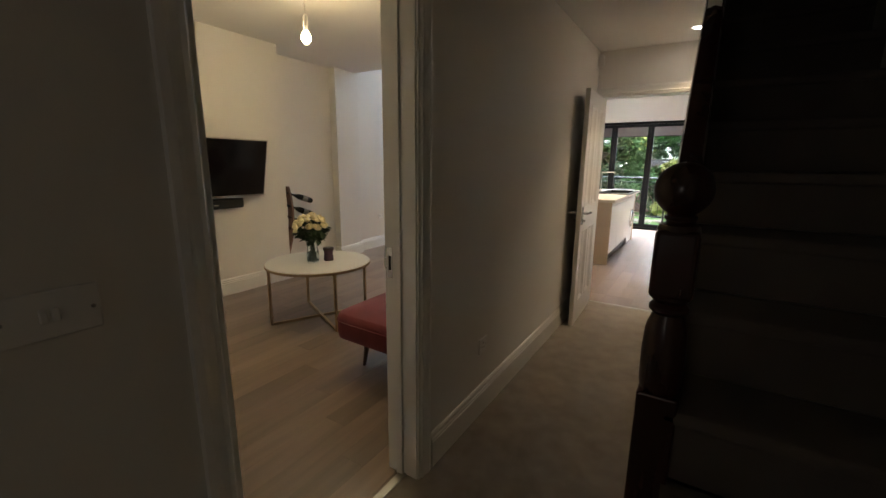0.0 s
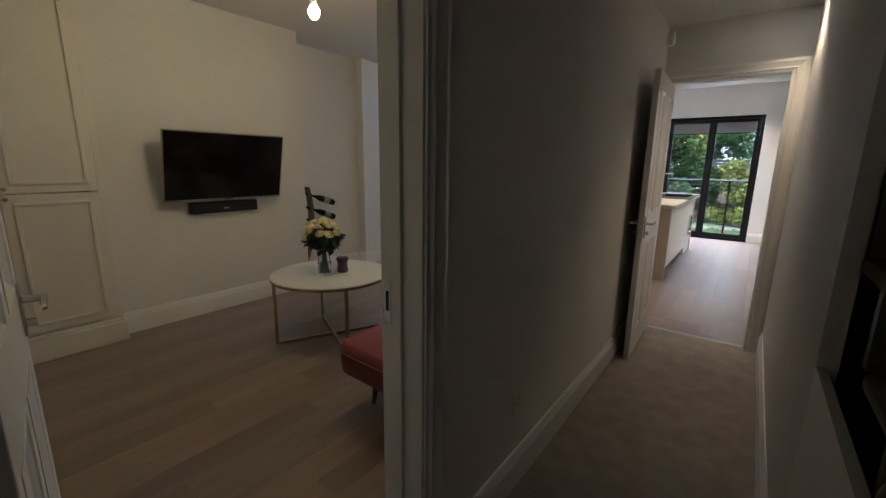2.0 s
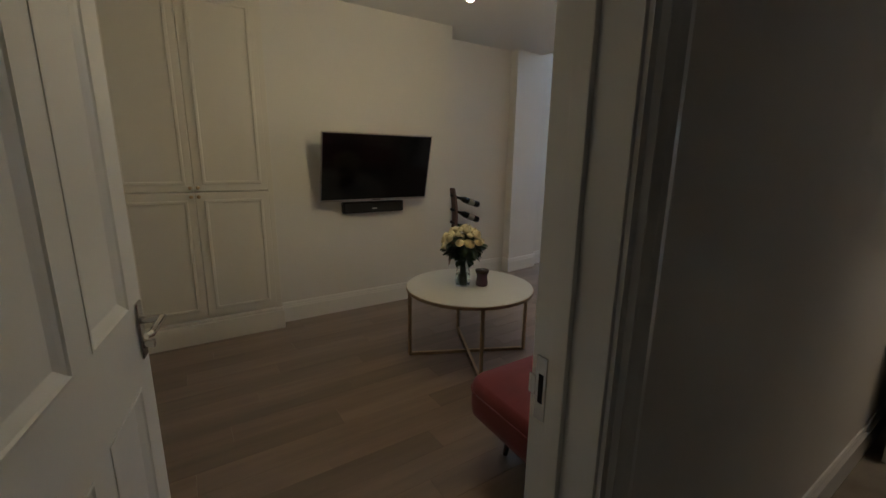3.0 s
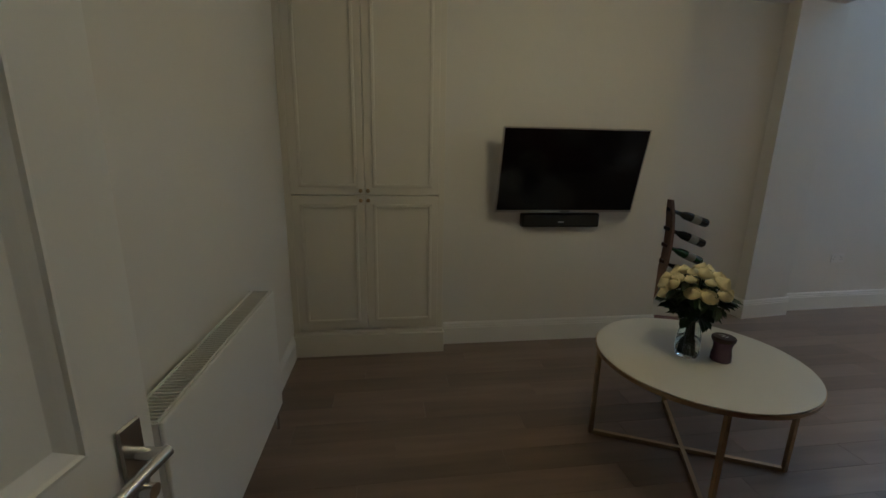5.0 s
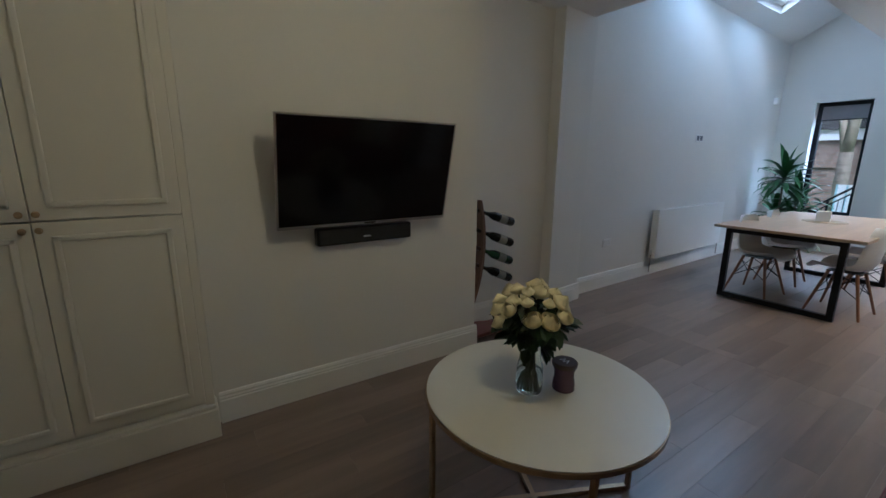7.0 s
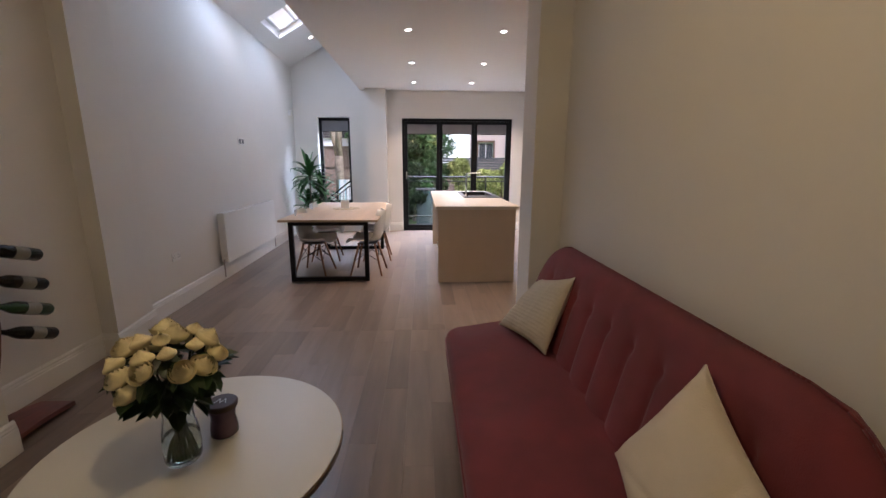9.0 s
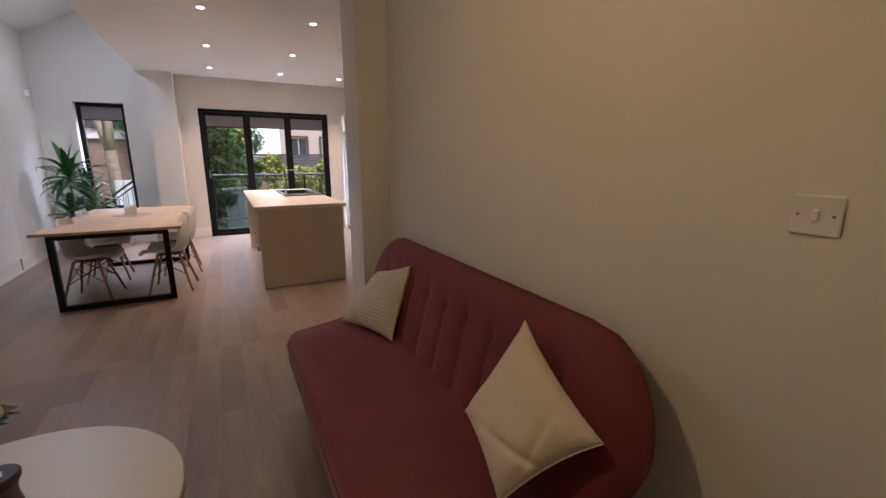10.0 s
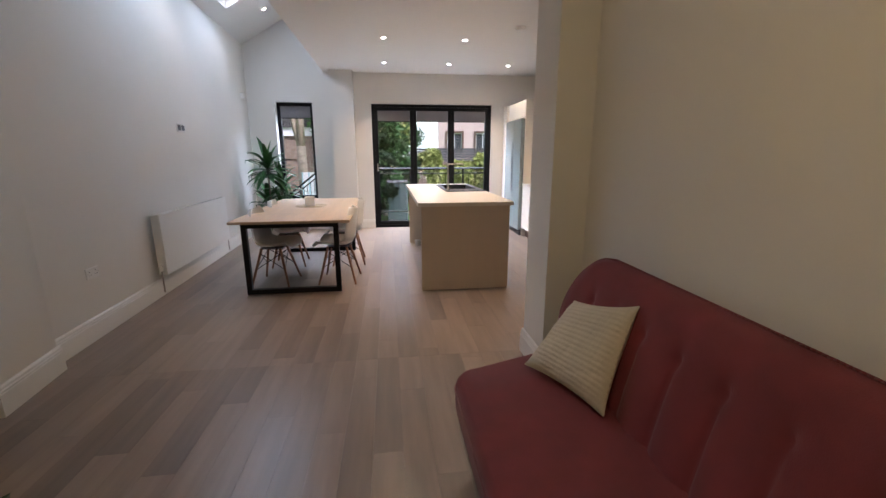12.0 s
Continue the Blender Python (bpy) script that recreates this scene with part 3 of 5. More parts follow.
def television():
    y0, y1 = 2.757, 3.775
    m = pose(-5.463, (y0 + y1) / 2, 1.036, 0, 12.8, 0)
    t = thing("television", "black flat television tilted forward on the chimney breast", "television", m)
    w, h = (y1 - y0) / 2, 0.585
    part("screen", boxes(((0.002, -w + 0.008, 0.016), (0.006, w - 0.008, h - 0.008))), BLACKTV, t)
    part("casing", boxes(((-0.045, -w + 0.04, 0.04), (-0.012, w - 0.04, h - 0.04)), ((-0.012, -w + 0.001, 0.001), (0.001, w - 0.001, h - 0.001)), bevel=0.003), BLACK, t)
    part("bezel", holed("y", -0.010, 0.007, -w, w, 0, h, [(-w + 0.008, w - 0.008, 0.016, h - 0.008)]), SILVER, t, "thin silver bezel")
    part("badge", boxes(((0.0071, -0.035, 0.004), (0.008, 0.035, 0.012))), BLACK, t)
    for a in (-0.2, 0.15):
        part("bracket", boxes(((-0.09, a, 0.2), (-0.045, a + 0.05, 0.45))), BLACK, t)
    s = thing("soundbar", "small black soundbar fixed below the television", "soundbar")
    part("body", boxes(((XB + 0.004, 2.972, 0.918), (-5.498, 3.562, 1.018)), bevel=0.012, segs=3), BLACK, s)
    part("front_grille", boxes(((-5.4975, 2.985, 0.928), (-5.494, 3.55, 1.008)), bevel=0.002), mat("dark_speaker_cloth", (0.02, 0.02, 0.021), 0.9, var=0.2, scale=60), s)
    part("badge", boxes(((-5.4938, 3.24, 0.952), (-5.4925, 3.285, 0.962))), SILVER, s)


television()


def face_plate(name, label, at, n, w=0.086, h=0.086, kind="switch", yaw=0):
    """A plate on a wall: n is the way it faces."""
    m = Matrix.Translation(at) @ Vector(n).to_track_quat("Y", "Z").to_matrix().to_4x4()
    s = thing(name, label, kind, m)
    part("plate", boxes(((-w / 2, 0.0, -h / 2), (w / 2, 0.008, h / 2)), bevel=0.004, segs=2), SHELL, s)
    for x in (-w / 2 + 0.013, w / 2 - 0.013):
        bm = bmesh.new()
        tube(bm, (x, 0.0078, 0), (x, 0.0095, 0), 0.0035, n=10)
        part("screw", bm, CHROME, s)
    if kind == "switch":
        for x in (-0.008, 0.008) if w > 0.1 else (0,):
            part("rocker", boxes(((x - 0.006, 0.008, -0.013), (x + 0.006, 0.0125, 0.013)), bevel=0.002), SHELL, s)
    elif kind == "socket":
        for cx in ((-w / 4, w / 4) if w > 0.1 else (0,)):
            for lo, hi in (((cx - 0.003, 0.0078, 0.010), (cx + 0.003, 0.0088, 0.018)), ((cx - 0.014, 0.0078, -0.014), (cx - 0.008, 0.0088, -0.010)), ((cx + 0.008, 0.0078, -0.014), (cx + 0.014, 0.0088, -0.010))):
                part("slot", boxes((lo, hi)), BLACK, s)
            part("rocker", boxes(((cx - 0.005 + 0.012, 0.008, 0.02), (cx + 0.005 + 0.012, 0.011, 0.034)), bevel=0.0015), SHELL, s)
    return s


face_plate("light_switch", "white light switch on the wall above the sofa's end", (XL - 0.0005, 2.621, 1.303), (-1, 0, 0), 0.088, 0.086)
face_plate("light_switch", "white double switch on the hall wall by the front door", (XH + 0.0005, 1.22, 1.13), (1, 0, 0), 0.146, 0.086)
face_plate("wall_socket", "white double socket low on the kitchen side wall", (xk(6.3) + 0.0005, 6.305, 0.51), (1, SKEW, 0), 0.146, 0.086, "socket")
face_plate("wall_socket", "white single socket low on the hall wall", (XH + 0.0005, 2.92, 0.41), (1, 0, 0), 0.086, 0.086, "socket")

tvs = face_plate("wall_socket", "white double media plate high on the kitchen side wall", (xk(8.18) + 0.0005, 8.18, 1.70), (1, SKEW, 0), 0.200, 0.095, "plate")
for cx in (-0.046, 0.046):
    part("insert", boxes(((cx - 0.036, 0.0081, -0.030), (cx + 0.036, 0.0095, 0.030)), bevel=0.001), GREYP, tvs, "grey plate insert")
sensor = thing("alarm_sensor", "small white alarm sensor high at the hall's end", "alarm sensor")
part("body", boxes(((XH + 0.002, YE0 - 0.07, 2.27), (XH + 0.05, YE0 - 0.012, 2.37)), bevel=0.012, segs=3), SHELL, sensor)
part("lens", boxes(((XH + 0.0505, YE0 - 0.058, 2.285), (XH + 0.054, YE0 - 0.024, 2.325)), bevel=0.003), GLOSS, sensor)
sensor = thing("alarm_sensor", "small white alarm sensor in the kitchen's far corner", "alarm sensor")
part("body", boxes(((xk(10.62), 10.58, 2.31), (xk(10.62) + 0.06, 10.65, 2.41)), bevel=0.012, segs=3), SHELL, sensor)
part("lens", boxes(((xk(10.62) + 0.0605, 10.595, 2.325), (xk(10.62) + 0.064, 10.635, 2.365)), bevel=0.003), GLOSS, sensor)

pend = thing("pendant_lamp", "bare warm bulb hanging on a cord from a white ceiling rose", "pendant lamp", pose(-3.91, 3.135, 0))
PZ = 2.255
bm = bmesh.new()
lathe(bm, [(0.045, ZL), (0.045, ZL - 0.012), (0.03, ZL - 0.028), (0.006, ZL - 0.034)], n=20)
smooth_edges(part("ceiling_rose", bm, SHELL, pend))
bm = bmesh.new()
tube(bm, (0, 0, ZL - 0.03), (0, 0, PZ + 0.13), 0.003, n=8)
part("cord", bm, SHELL, pend)
bm = bmesh.new()
lathe(bm, [(0.008, PZ + 0.135), (0.018, PZ + 0.125), (0.019, PZ + 0.07), (0.015, PZ + 0.055)], n=16)
smooth_edges(part("lamp_holder", bm, SHELL, pend))
bm = bmesh.new()
lathe(bm, [(0.014, PZ + 0.055), (0.018, PZ + 0.04), (0.030, PZ + 0.01), (0.033, PZ - 0.015), (0.028, PZ - 0.04), (0.014, PZ - 0.055), (0.002, PZ - 0.059)], n=24)
b = smooth_edges(part("bulb", bm, GLASS, pend, "clear glass bulb", True))
b.visible_shadow = False
bm = bmesh.new()
lathe(bm, [(0.004, PZ + 0.03), (0.013, PZ + 0.015), (0.017, PZ - 0.01), (0.013, PZ - 0.032), (0.003, PZ - 0.038)], n=14)
f = part("filament", bm, BULB, pend, "glowing filament", True)
f.visible_shadow = False
pl = new("pendant_light", bpy.data.lights.new("pendant_light", "POINT"))
pl.data.energy, pl.data.color, pl.data.shadow_soft_size = 22 * K_LAMP, (1.0, 0.735, 0.34), 0.03
pl.location = (-3.91, 3.135, PZ - 0.01)


def coffee_table():
    cx, cy, R, zt = -4.278, 3.458, 0.450, 0.521
    t = thing("coffee_table", "round white coffee table on a crossed brass-coloured frame", "coffee table", pose(cx, cy, 0, 0, 0, 0))
    bm = bmesh.new()
    lathe(bm, [(0.001, zt - 0.004), (R - 0.004, zt - 0.004), (R, zt - 0.002), (R, zt), (R - 0.002, zt + 0.0), (0.001, zt)], n=72)
    smooth_edges(part("tabletop", bm, TABLEW, t, "white round tabletop"), 30)
    bm = bmesh.new()
    lathe(bm, [(R - 0.03, zt - 0.0245), (R + 0.001, zt - 0.0245), (R + 0.004, zt - 0.021), (R + 0.004, zt - 0.0055), (R - 0.03, zt - 0.0045)], n=72)
    smooth_edges(part("rim", bm, BRONZE, t, "brown-brass rim"), 30)
    bm = bmesh.new()
    lathe(bm, [(0.001, zt - 0.022), (R - 0.031, zt - 0.022), (R - 0.031, zt - 0.005), (0.001, zt - 0.005)], n=48)
    part("underside", bm, EDGEW, t)
    feet = [Vector((0.43 * math.cos(radians(a)), 0.43 * math.sin(radians(a)))) for a in (-115, -25, 65, 155)]
    s = 0.010
    for f in feet:
        part("leg", boxes(((f.x - s, f.y - s, 0), (f.x + s, f.y + s, zt - 0.025)), bevel=0.002), BRONZE, t, "square brass-coloured leg")
    for a, b in ((0, 2), (1, 3)):
        a, b = feet[a], feet[b]
        d = (b - a).normalized()
        L = (b - a).length
        m = Matrix.Translation((a.x, a.y, 0)) @ Matrix.Rotation(math.atan2(d.y, d.x), 4, "Z")
        k = 0 if a is feet[0] else 1
        for z0, z1 in ((0.0 + k * 0.0005, 0.02 + k * 0.0005), (zt - 0.0445, zt - 0.0255)):
            bm = boxes(((0.012, -s, z0), (L - 0.012, s, z1)))
            bm.transform(m)
            part("crossbar", bm, BRONZE, t)
    return zt


ZT = coffee_table()


def rose_vase():
    v = thing("flower_vase", "clear glass vase of pale yellow roses on the white coffee table", "vase of roses", pose(-4.293, 3.408, ZT + 0.0005))
    prof = [(0.046, 0.0), (0.051, 0.01), (0.053, 0.05), (0.050, 0.10), (0.041, 0.15), (0.043, 0.18), (0.052, 0.205)]
    inner = [(r - 0.004, max(z, 0.012)) for r, z in prof][::-1]
    bm = bmesh.new()
    n = 32
    pts = prof + inner
    rings = []
    for r, z in pts:
        rings.append([bm.verts.new((r * math.cos(2 * math.pi * k / n), r * math.sin(2 * math.pi * k / n), z)) for k in range(n)])
    for p, q in zip(rings, rings[1:]):
        for k in range(n):
            bm.faces.new((p[k], p[(k + 1) % n], q[(k + 1) % n], q[k]))
    bm.faces.new(rings[0][::-1])
    bm.faces.new(rings[-1])
    g = smooth_edges(part("vase", bm, VASEG, v, "clear waisted glass vase", True), 50)
    g.visible_shadow = False
    rnd = random.Random(4)
    heads = []
    tries = 0
    while len(heads) < 26 and tries < 6000:
        tries += 1
        a, el = rnd.uniform(0, 2 * math.pi), rnd.uniform(0.15 if tries % 4 else -0.15, 1.45)
        R = rnd.uniform(0.85, 1.0)
        p = Vector((math.cos(a) * math.cos(el) * 0.148 * R - 0.012, math.sin(a) * math.cos(el) * 0.148 * R, 0.312 + 0.115 * math.sin(el) * R))
        if all((p - q).length > 0.045 for q, _ in heads):
            heads.append((p, rnd.uniform(0.022, 0.027) if len(heads) % 5 == 4 else rnd.uniform(0.028, 0.037)))
    for p, s in heads:
        bm = bmesh.new()
        way = ((p - Vector((0, 0, 0.16))).normalized() + Vector((rnd.uniform(-0.4, 0.4), rnd.uniform(-0.4, 0.4), rnd.uniform(-0.2, 0.3)))).normalized()
        wideopen = rnd.uniform(0.1, 0.55) if s > 0.030 else 0.0
        q = way.to_track_quat("Z", "Y").to_matrix().to_4x4()
        for ring, (r0, cnt) in enumerate(((0.30, 3), (0.50, 4), (0.70, 4), (0.86, 5), (1.0, 5))):
            for k in range(cnt):
                th = 2 * math.pi * k / cnt + ring * 0.7 + rnd.uniform(-0.25, 0.25)
                wide = math.pi / cnt * rnd.uniform(1.3, 1.6)
                flare = rnd.uniform(0.08, 0.40) * ring / 4 * (0.4 + wideopen)
                grid = []
                for i in range(6):
                    row = []
                    for j in range(7):
                        u, w = i / 5, (j / 6 - 0.5) * 2
                        body = math.sin(math.pi * (0.10 + (0.74 - 0.30 * wideopen * ring / 4) * u)) ** 0.8
                        rr = s * (r0 * body + flare * u ** 4 - 0.03 * w * w)
                        top = 1.50 - 0.12 * ring - 0.11 * w ** 4 + 0.035 * math.sin(5 * w + k + ring)
                        row.append(bm.verts.new((rr * math.cos(th + w * wide), rr * math.sin(th + w * wide), s * (-0.75 + top * u - flare * 0.8 * u ** 5))))
                    grid.append(row)
                for i in range(5):
                    for j in range(6):
                        bm.faces.new((grid[i][j], grid[i][j + 1], grid[i + 1][j + 1], grid[i + 1][j]))
        bm.transform(Matrix.Translation(p) @ q)
        part("rose_head", bm, PETAL, v, smooth=True)
    bm = bmesh.new()
    for k, (p, s) in enumerate(heads):
        a = Vector((rnd.uniform(-0.03, 0.03), rnd.uniform(-0.03, 0.03), 0.02))
        m1 = Vector((p.x * 0.12, p.y * 0.12, 0.17))
        tube(bm, a, m1, 0.0032, n=6)
        tube(bm, m1, p - (p - m1).normalized() * s * 0.4, 0.0032, 0.0026, n=6)
    part("stems", bm, LEAF, v, "dark green stems")
    bm = bmesh.new()
    for k in range(190):
        p, s = rnd.choice(heads)
        t = rnd.uniform(0.30, 0.9)
        base = Vector((p.x * 0.12, p.y * 0.12, 0.17)).lerp(p, t)
        base.z = min(base.z, 0.36)
        if k < 26:
            aa = rnd.uniform(0, 6.28)
            base = Vector((0.05 * math.cos(aa), 0.05 * math.sin(aa), rnd.uniform(0.19, 0.25)))
        d = Vector((base.x, base.y, 0))
        d = (d.normalized() if d.length > 1e-3 else Vector((1, 0, 0))) + Vector((rnd.uniform(-0.7, 0.7), rnd.uniform(-0.7, 0.7), rnd.uniform(-0.9, 0.25)))
        d.normalize()
        L, W = rnd.uniform(0.050, 0.085), rnd.uniform(0.016, 0.026)
        side = d.cross(Vector((rnd.uniform(-0.4, 0.4), rnd.uniform(-0.4, 0.4), 1))).normalized()
        up = side.cross(d)
        pts = [base, base + d * L * 0.35 + side * W + up * 0.004, base + d * L * 0.75 + side * W * 0.7 - up * 0.002, base + d * L - up * 0.012, base + d * L * 0.75 - side * W * 0.7 - up * 0.002, base + d * L * 0.35 - side * W + up * 0.004, base + d * L * 0.4 - up * 0.004]
        vv = [bm.verts.new(q) for q in pts]
        for a, b in ((0, 1), (1, 2), (2, 3), (3, 4), (4, 5), (5, 0)):
            bm.faces.new((vv[a], vv[b], vv[6]))
    tagged(part("leaves", bm, LEAF, v, "dark green rose leaves"), kind="stuff")
    bm = bmesh.new()
    lathe(bm, [(0.001, 0.0125), (0.0465, 0.0125), (0.0505, 0.05), (0.048, 0.09), (0.001, 0.09)], n=24)
    w = part("water", bm, glass("water", (0.95, 0.99, 0.97)), v, smooth=True)
    w.visible_shadow = False


rose_vase()

cj = thing("candle_jar", "dusky purple candle jar with dark wooden lid beside the vase", "candle", pose(-4.225, 3.528, ZT + 0.0005) @ Matrix.Diagonal((1.14, 1.14, 1.05, 1)))
bm = bmesh.new()
lathe(bm, [(0.034, 0), (0.038, 0.004), (0.037, 0.03), (0.033, 0.055), (0.034, 0.075), (0.040, 0.092), (0.001, 0.0925)], n=28)
smooth_edges(part("jar", bm, POTC, cj), 50)
bm = bmesh.new()
lathe(bm, [(0.036, 0.093), (0.042, 0.095), (0.043, 0.108), (0.040, 0.112), (0.001, 0.1125)], n=28)
lid = smooth_edges(part("lid", bm, WOODLID, cj, "dark wooden lid"), 40)
bm = bmesh.new()
for k, x in enumerate((-0.012, -0.004, 0.004, 0.012)):
    a = 0.35 if k % 2 else -0.35
    b = boxes(((-0.0012, -0.012, 0.1127), (0.0012, 0.012, 0.1133)))
    b.transform(Matrix.Translation((x, 0, 0)) @ Matrix.Rotation(a, 4, "Z"))
    me = bpy.data.meshes.new("t")
    b.to_mesh(me)
    bm.from_mesh(me)
    b.free()
    bpy.data.meshes.remove(me)
part("lid_mark", bm, SHELL, lid)


def sofa():
    s = thing("sofa", "dusty red velvet sofa bed with channelled back and dark tapered legs", "sofa")
    # seat: a rounded slab, long side along y
    xf, xb, yn, yf, zb, ztop = -3.415, -2.76, 2.79, 4.80, 0.245, 0.425

    def outline(inset):
        pts = []
        for cx, cy, a0, r in ((xf, yn, 180, 0.10), (xb, yn - 0.02, 270, 0.03), (xb, yf + 0.04, 0, 0.03), (xf, yf - 0.13, 90, 0.12)):
            sx, sy = (1 if cx == xf else -1), (1 if cy < 3.5 else -1)
            ox, oy = cx + sx * r, cy + sy * r
            for k in range(7):
                a = radians(a0 + k * 15)
                pts.append((ox + (r - inset) * math.cos(a), oy + (r - inset) * math.sin(a)))
        return pts

    bm = bmesh.new()
    rings = []
    for inset, z in ((0.028, zb), (0.006, zb + 0.012), (0.0, zb + 0.05), (0.0, ztop - 0.05), (0.006, ztop - 0.022), (0.02, ztop - 0.006), (0.028, ztop - 0.001)):
        rings.append([bm.verts.new((x, y, z)) for x, y in outline(inset)])
    n = len(rings[0])
    for p, q in zip(rings, rings[1:]):
        for k in range(n):
            bm.faces.new((p[k], p[(k + 1) % n], q[(k + 1) % n], q[k]))
    bm.faces.new(rings[0][::-1])
    cxs = sum(v.co.x for v in rings[-1]) / n
    cys = sum(v.co.y for v in rings[-1]) / n
    prev = rings[-1]
    for f, dz in ((0.75, 0.004), (0.4, 0.008), (0.1, 0.010)):
        ring = [bm.verts.new((cxs + (v.co.x - cxs) * f, cys + (v.co.y - cys) * f, ztop - 0.001 + dz)) for v in rings[-1]]
        for k in range(n):
            bm.faces.new((prev[k], prev[(k + 1) % n], ring[(k + 1) % n], ring[k]))
        prev = ring
    bm.faces.new(prev)
    part("seat", bm, VELVET, s, smooth=True)
    bm = bmesh.new()
    pp = outline(-0.002)
    for z in (ztop - 0.052,):
        for a, b in zip(pp, pp[1:] + pp[:1]):
            tube(bm, (*a, z), (*b, z), 0.0035, n=6)
    part("piping", bm, VELVET, s, smooth=True)
    # back: leaning panel with rounded upper corners and stitched channels
    y0, y1, H, lean = 2.79, 4.95, 0.54, 0.17
    NU, NV = 220, 30
    R = 0.30

    def shape(u, v):
        z = v * H
        cut = 0.0
        if z > H - R:
            cut = R - math.sqrt(max(0, R * R - (z - (H - R)) ** 2))
        low = 0.10 * max(0, 1 - v * 2.2) ** 1.5
        a, b = y0 + cut + low, y1 - cut - low
        return a + (b - a) * u, z

    chans = [y0 + 0.28 + k * 0.193 for k in range(9)]
    bm = bmesh.new()
    for face in (0, 1):
        grid = []
        for j in range(NV + 1):
            row = []
            for i in range(NU + 1):
                u, v = i / NU, j / NV
                y, z = shape(u, v)
                edge = min(1.0, min(u, 1 - u) * 14, (1 - v) * 6.5 + 0.0, v * 9 + 0.2)
                bulge = math.sqrt(max(0.0, 1 - (1 - edge) ** 2))
                x = -2.80 + lean * v + (0.012 if face == 0 else 0.0)
                if face == 0:
                    t = 0.085 * bulge + 0.012
                    g = 0.0
                    for c in chans:
                        cc = c + 0.02 * math.sin(v * 2.6)
                        d = abs(y - cc)
                        if v < 0.70:
                            g = max(g, (0.016 if v < 0.58 else 0.016 * (0.70 - v) / 0.12) * math.exp(-(d / 0.012)) + 0.024 * math.exp(-(d / 0.045) ** 2) * (0.70 - v))
                        tb = math.hypot(y - cc, (z - H * 0.66) * 0.6)
                        g = max(g, 0.030 * math.exp(-(tb / 0.02)))
                    x -= t - g * min(1, edge * 1.5)
                else:
                    x += 0.0 + 0.035 * bulge
                row.append(bm.verts.new((x, y, ztop - 0.05 + z)))
            grid.append(row)
        for j in range(NV):
            for i in range(NU):
                bm.faces.new((grid[j][i], grid[j][i + 1], grid[j + 1][i + 1], grid[j + 1][i]))
        if face == 0:
            g0 = grid
    for j in range(NV):
        for i in (0, NU):
            bm.faces.new((g0[j][i], g0[j + 1][i], grid[j + 1][i], grid[j][i]))
    for i in range(NU):
        for j in (0, NV):
            bm.faces.new((g0[j][i], g0[j][i + 1], grid[j][i + 1], grid[j][i]))
    part("backrest", bm, VELVET, s, smooth=True)
    bm = bmesh.new()
    last = None
    for k in range(161):
        u = k / 160
        # piping round the upper edge
        if u < 0.15:
            y, z = shape(0, 0.35 + u / 0.15 * 0.65)
        elif u > 0.85:
            y, z = shape(1, 1.0 - (u - 0.85) / 0.15 * 0.65)
        else:
            y, z = shape(0.0 + (u - 0.15) / 0.7, 1.0)
        p = Vector((-2.812 + lean * z / H, y, ztop - 0.05 + z + 0.0035))
        if last is not None:
            tube(bm, last, p, 0.004, n=6)
        last = p
    part("piping", bm, VELVET, s, smooth=True)
    for x, y, dx, dy in ((-3.27, 2.99, -0.03, -0.02), (-3.27, 4.55, -0.03, 0.02), (-2.80, 2.99, 0.02, -0.02), (-2.80, 4.55, 0.02, 0.02)):
        bm = bmesh.new()
        tube(bm, (x + dx, y + dy, 0), (x, y, zb + 0.004), 0.012, 0.024, 14)
        smooth_edges(part("leg", bm, DARKLEG, s, "dark tapered wooden leg"))
    part("frame", boxes(((-3.33, 2.92, zb - 0.018), (-2.79, 4.66, zb + 0.003)), ((-2.79, 3.1, 0.20), (-2.74, 4.5, 0.36))), BLACK, s)


sofa()


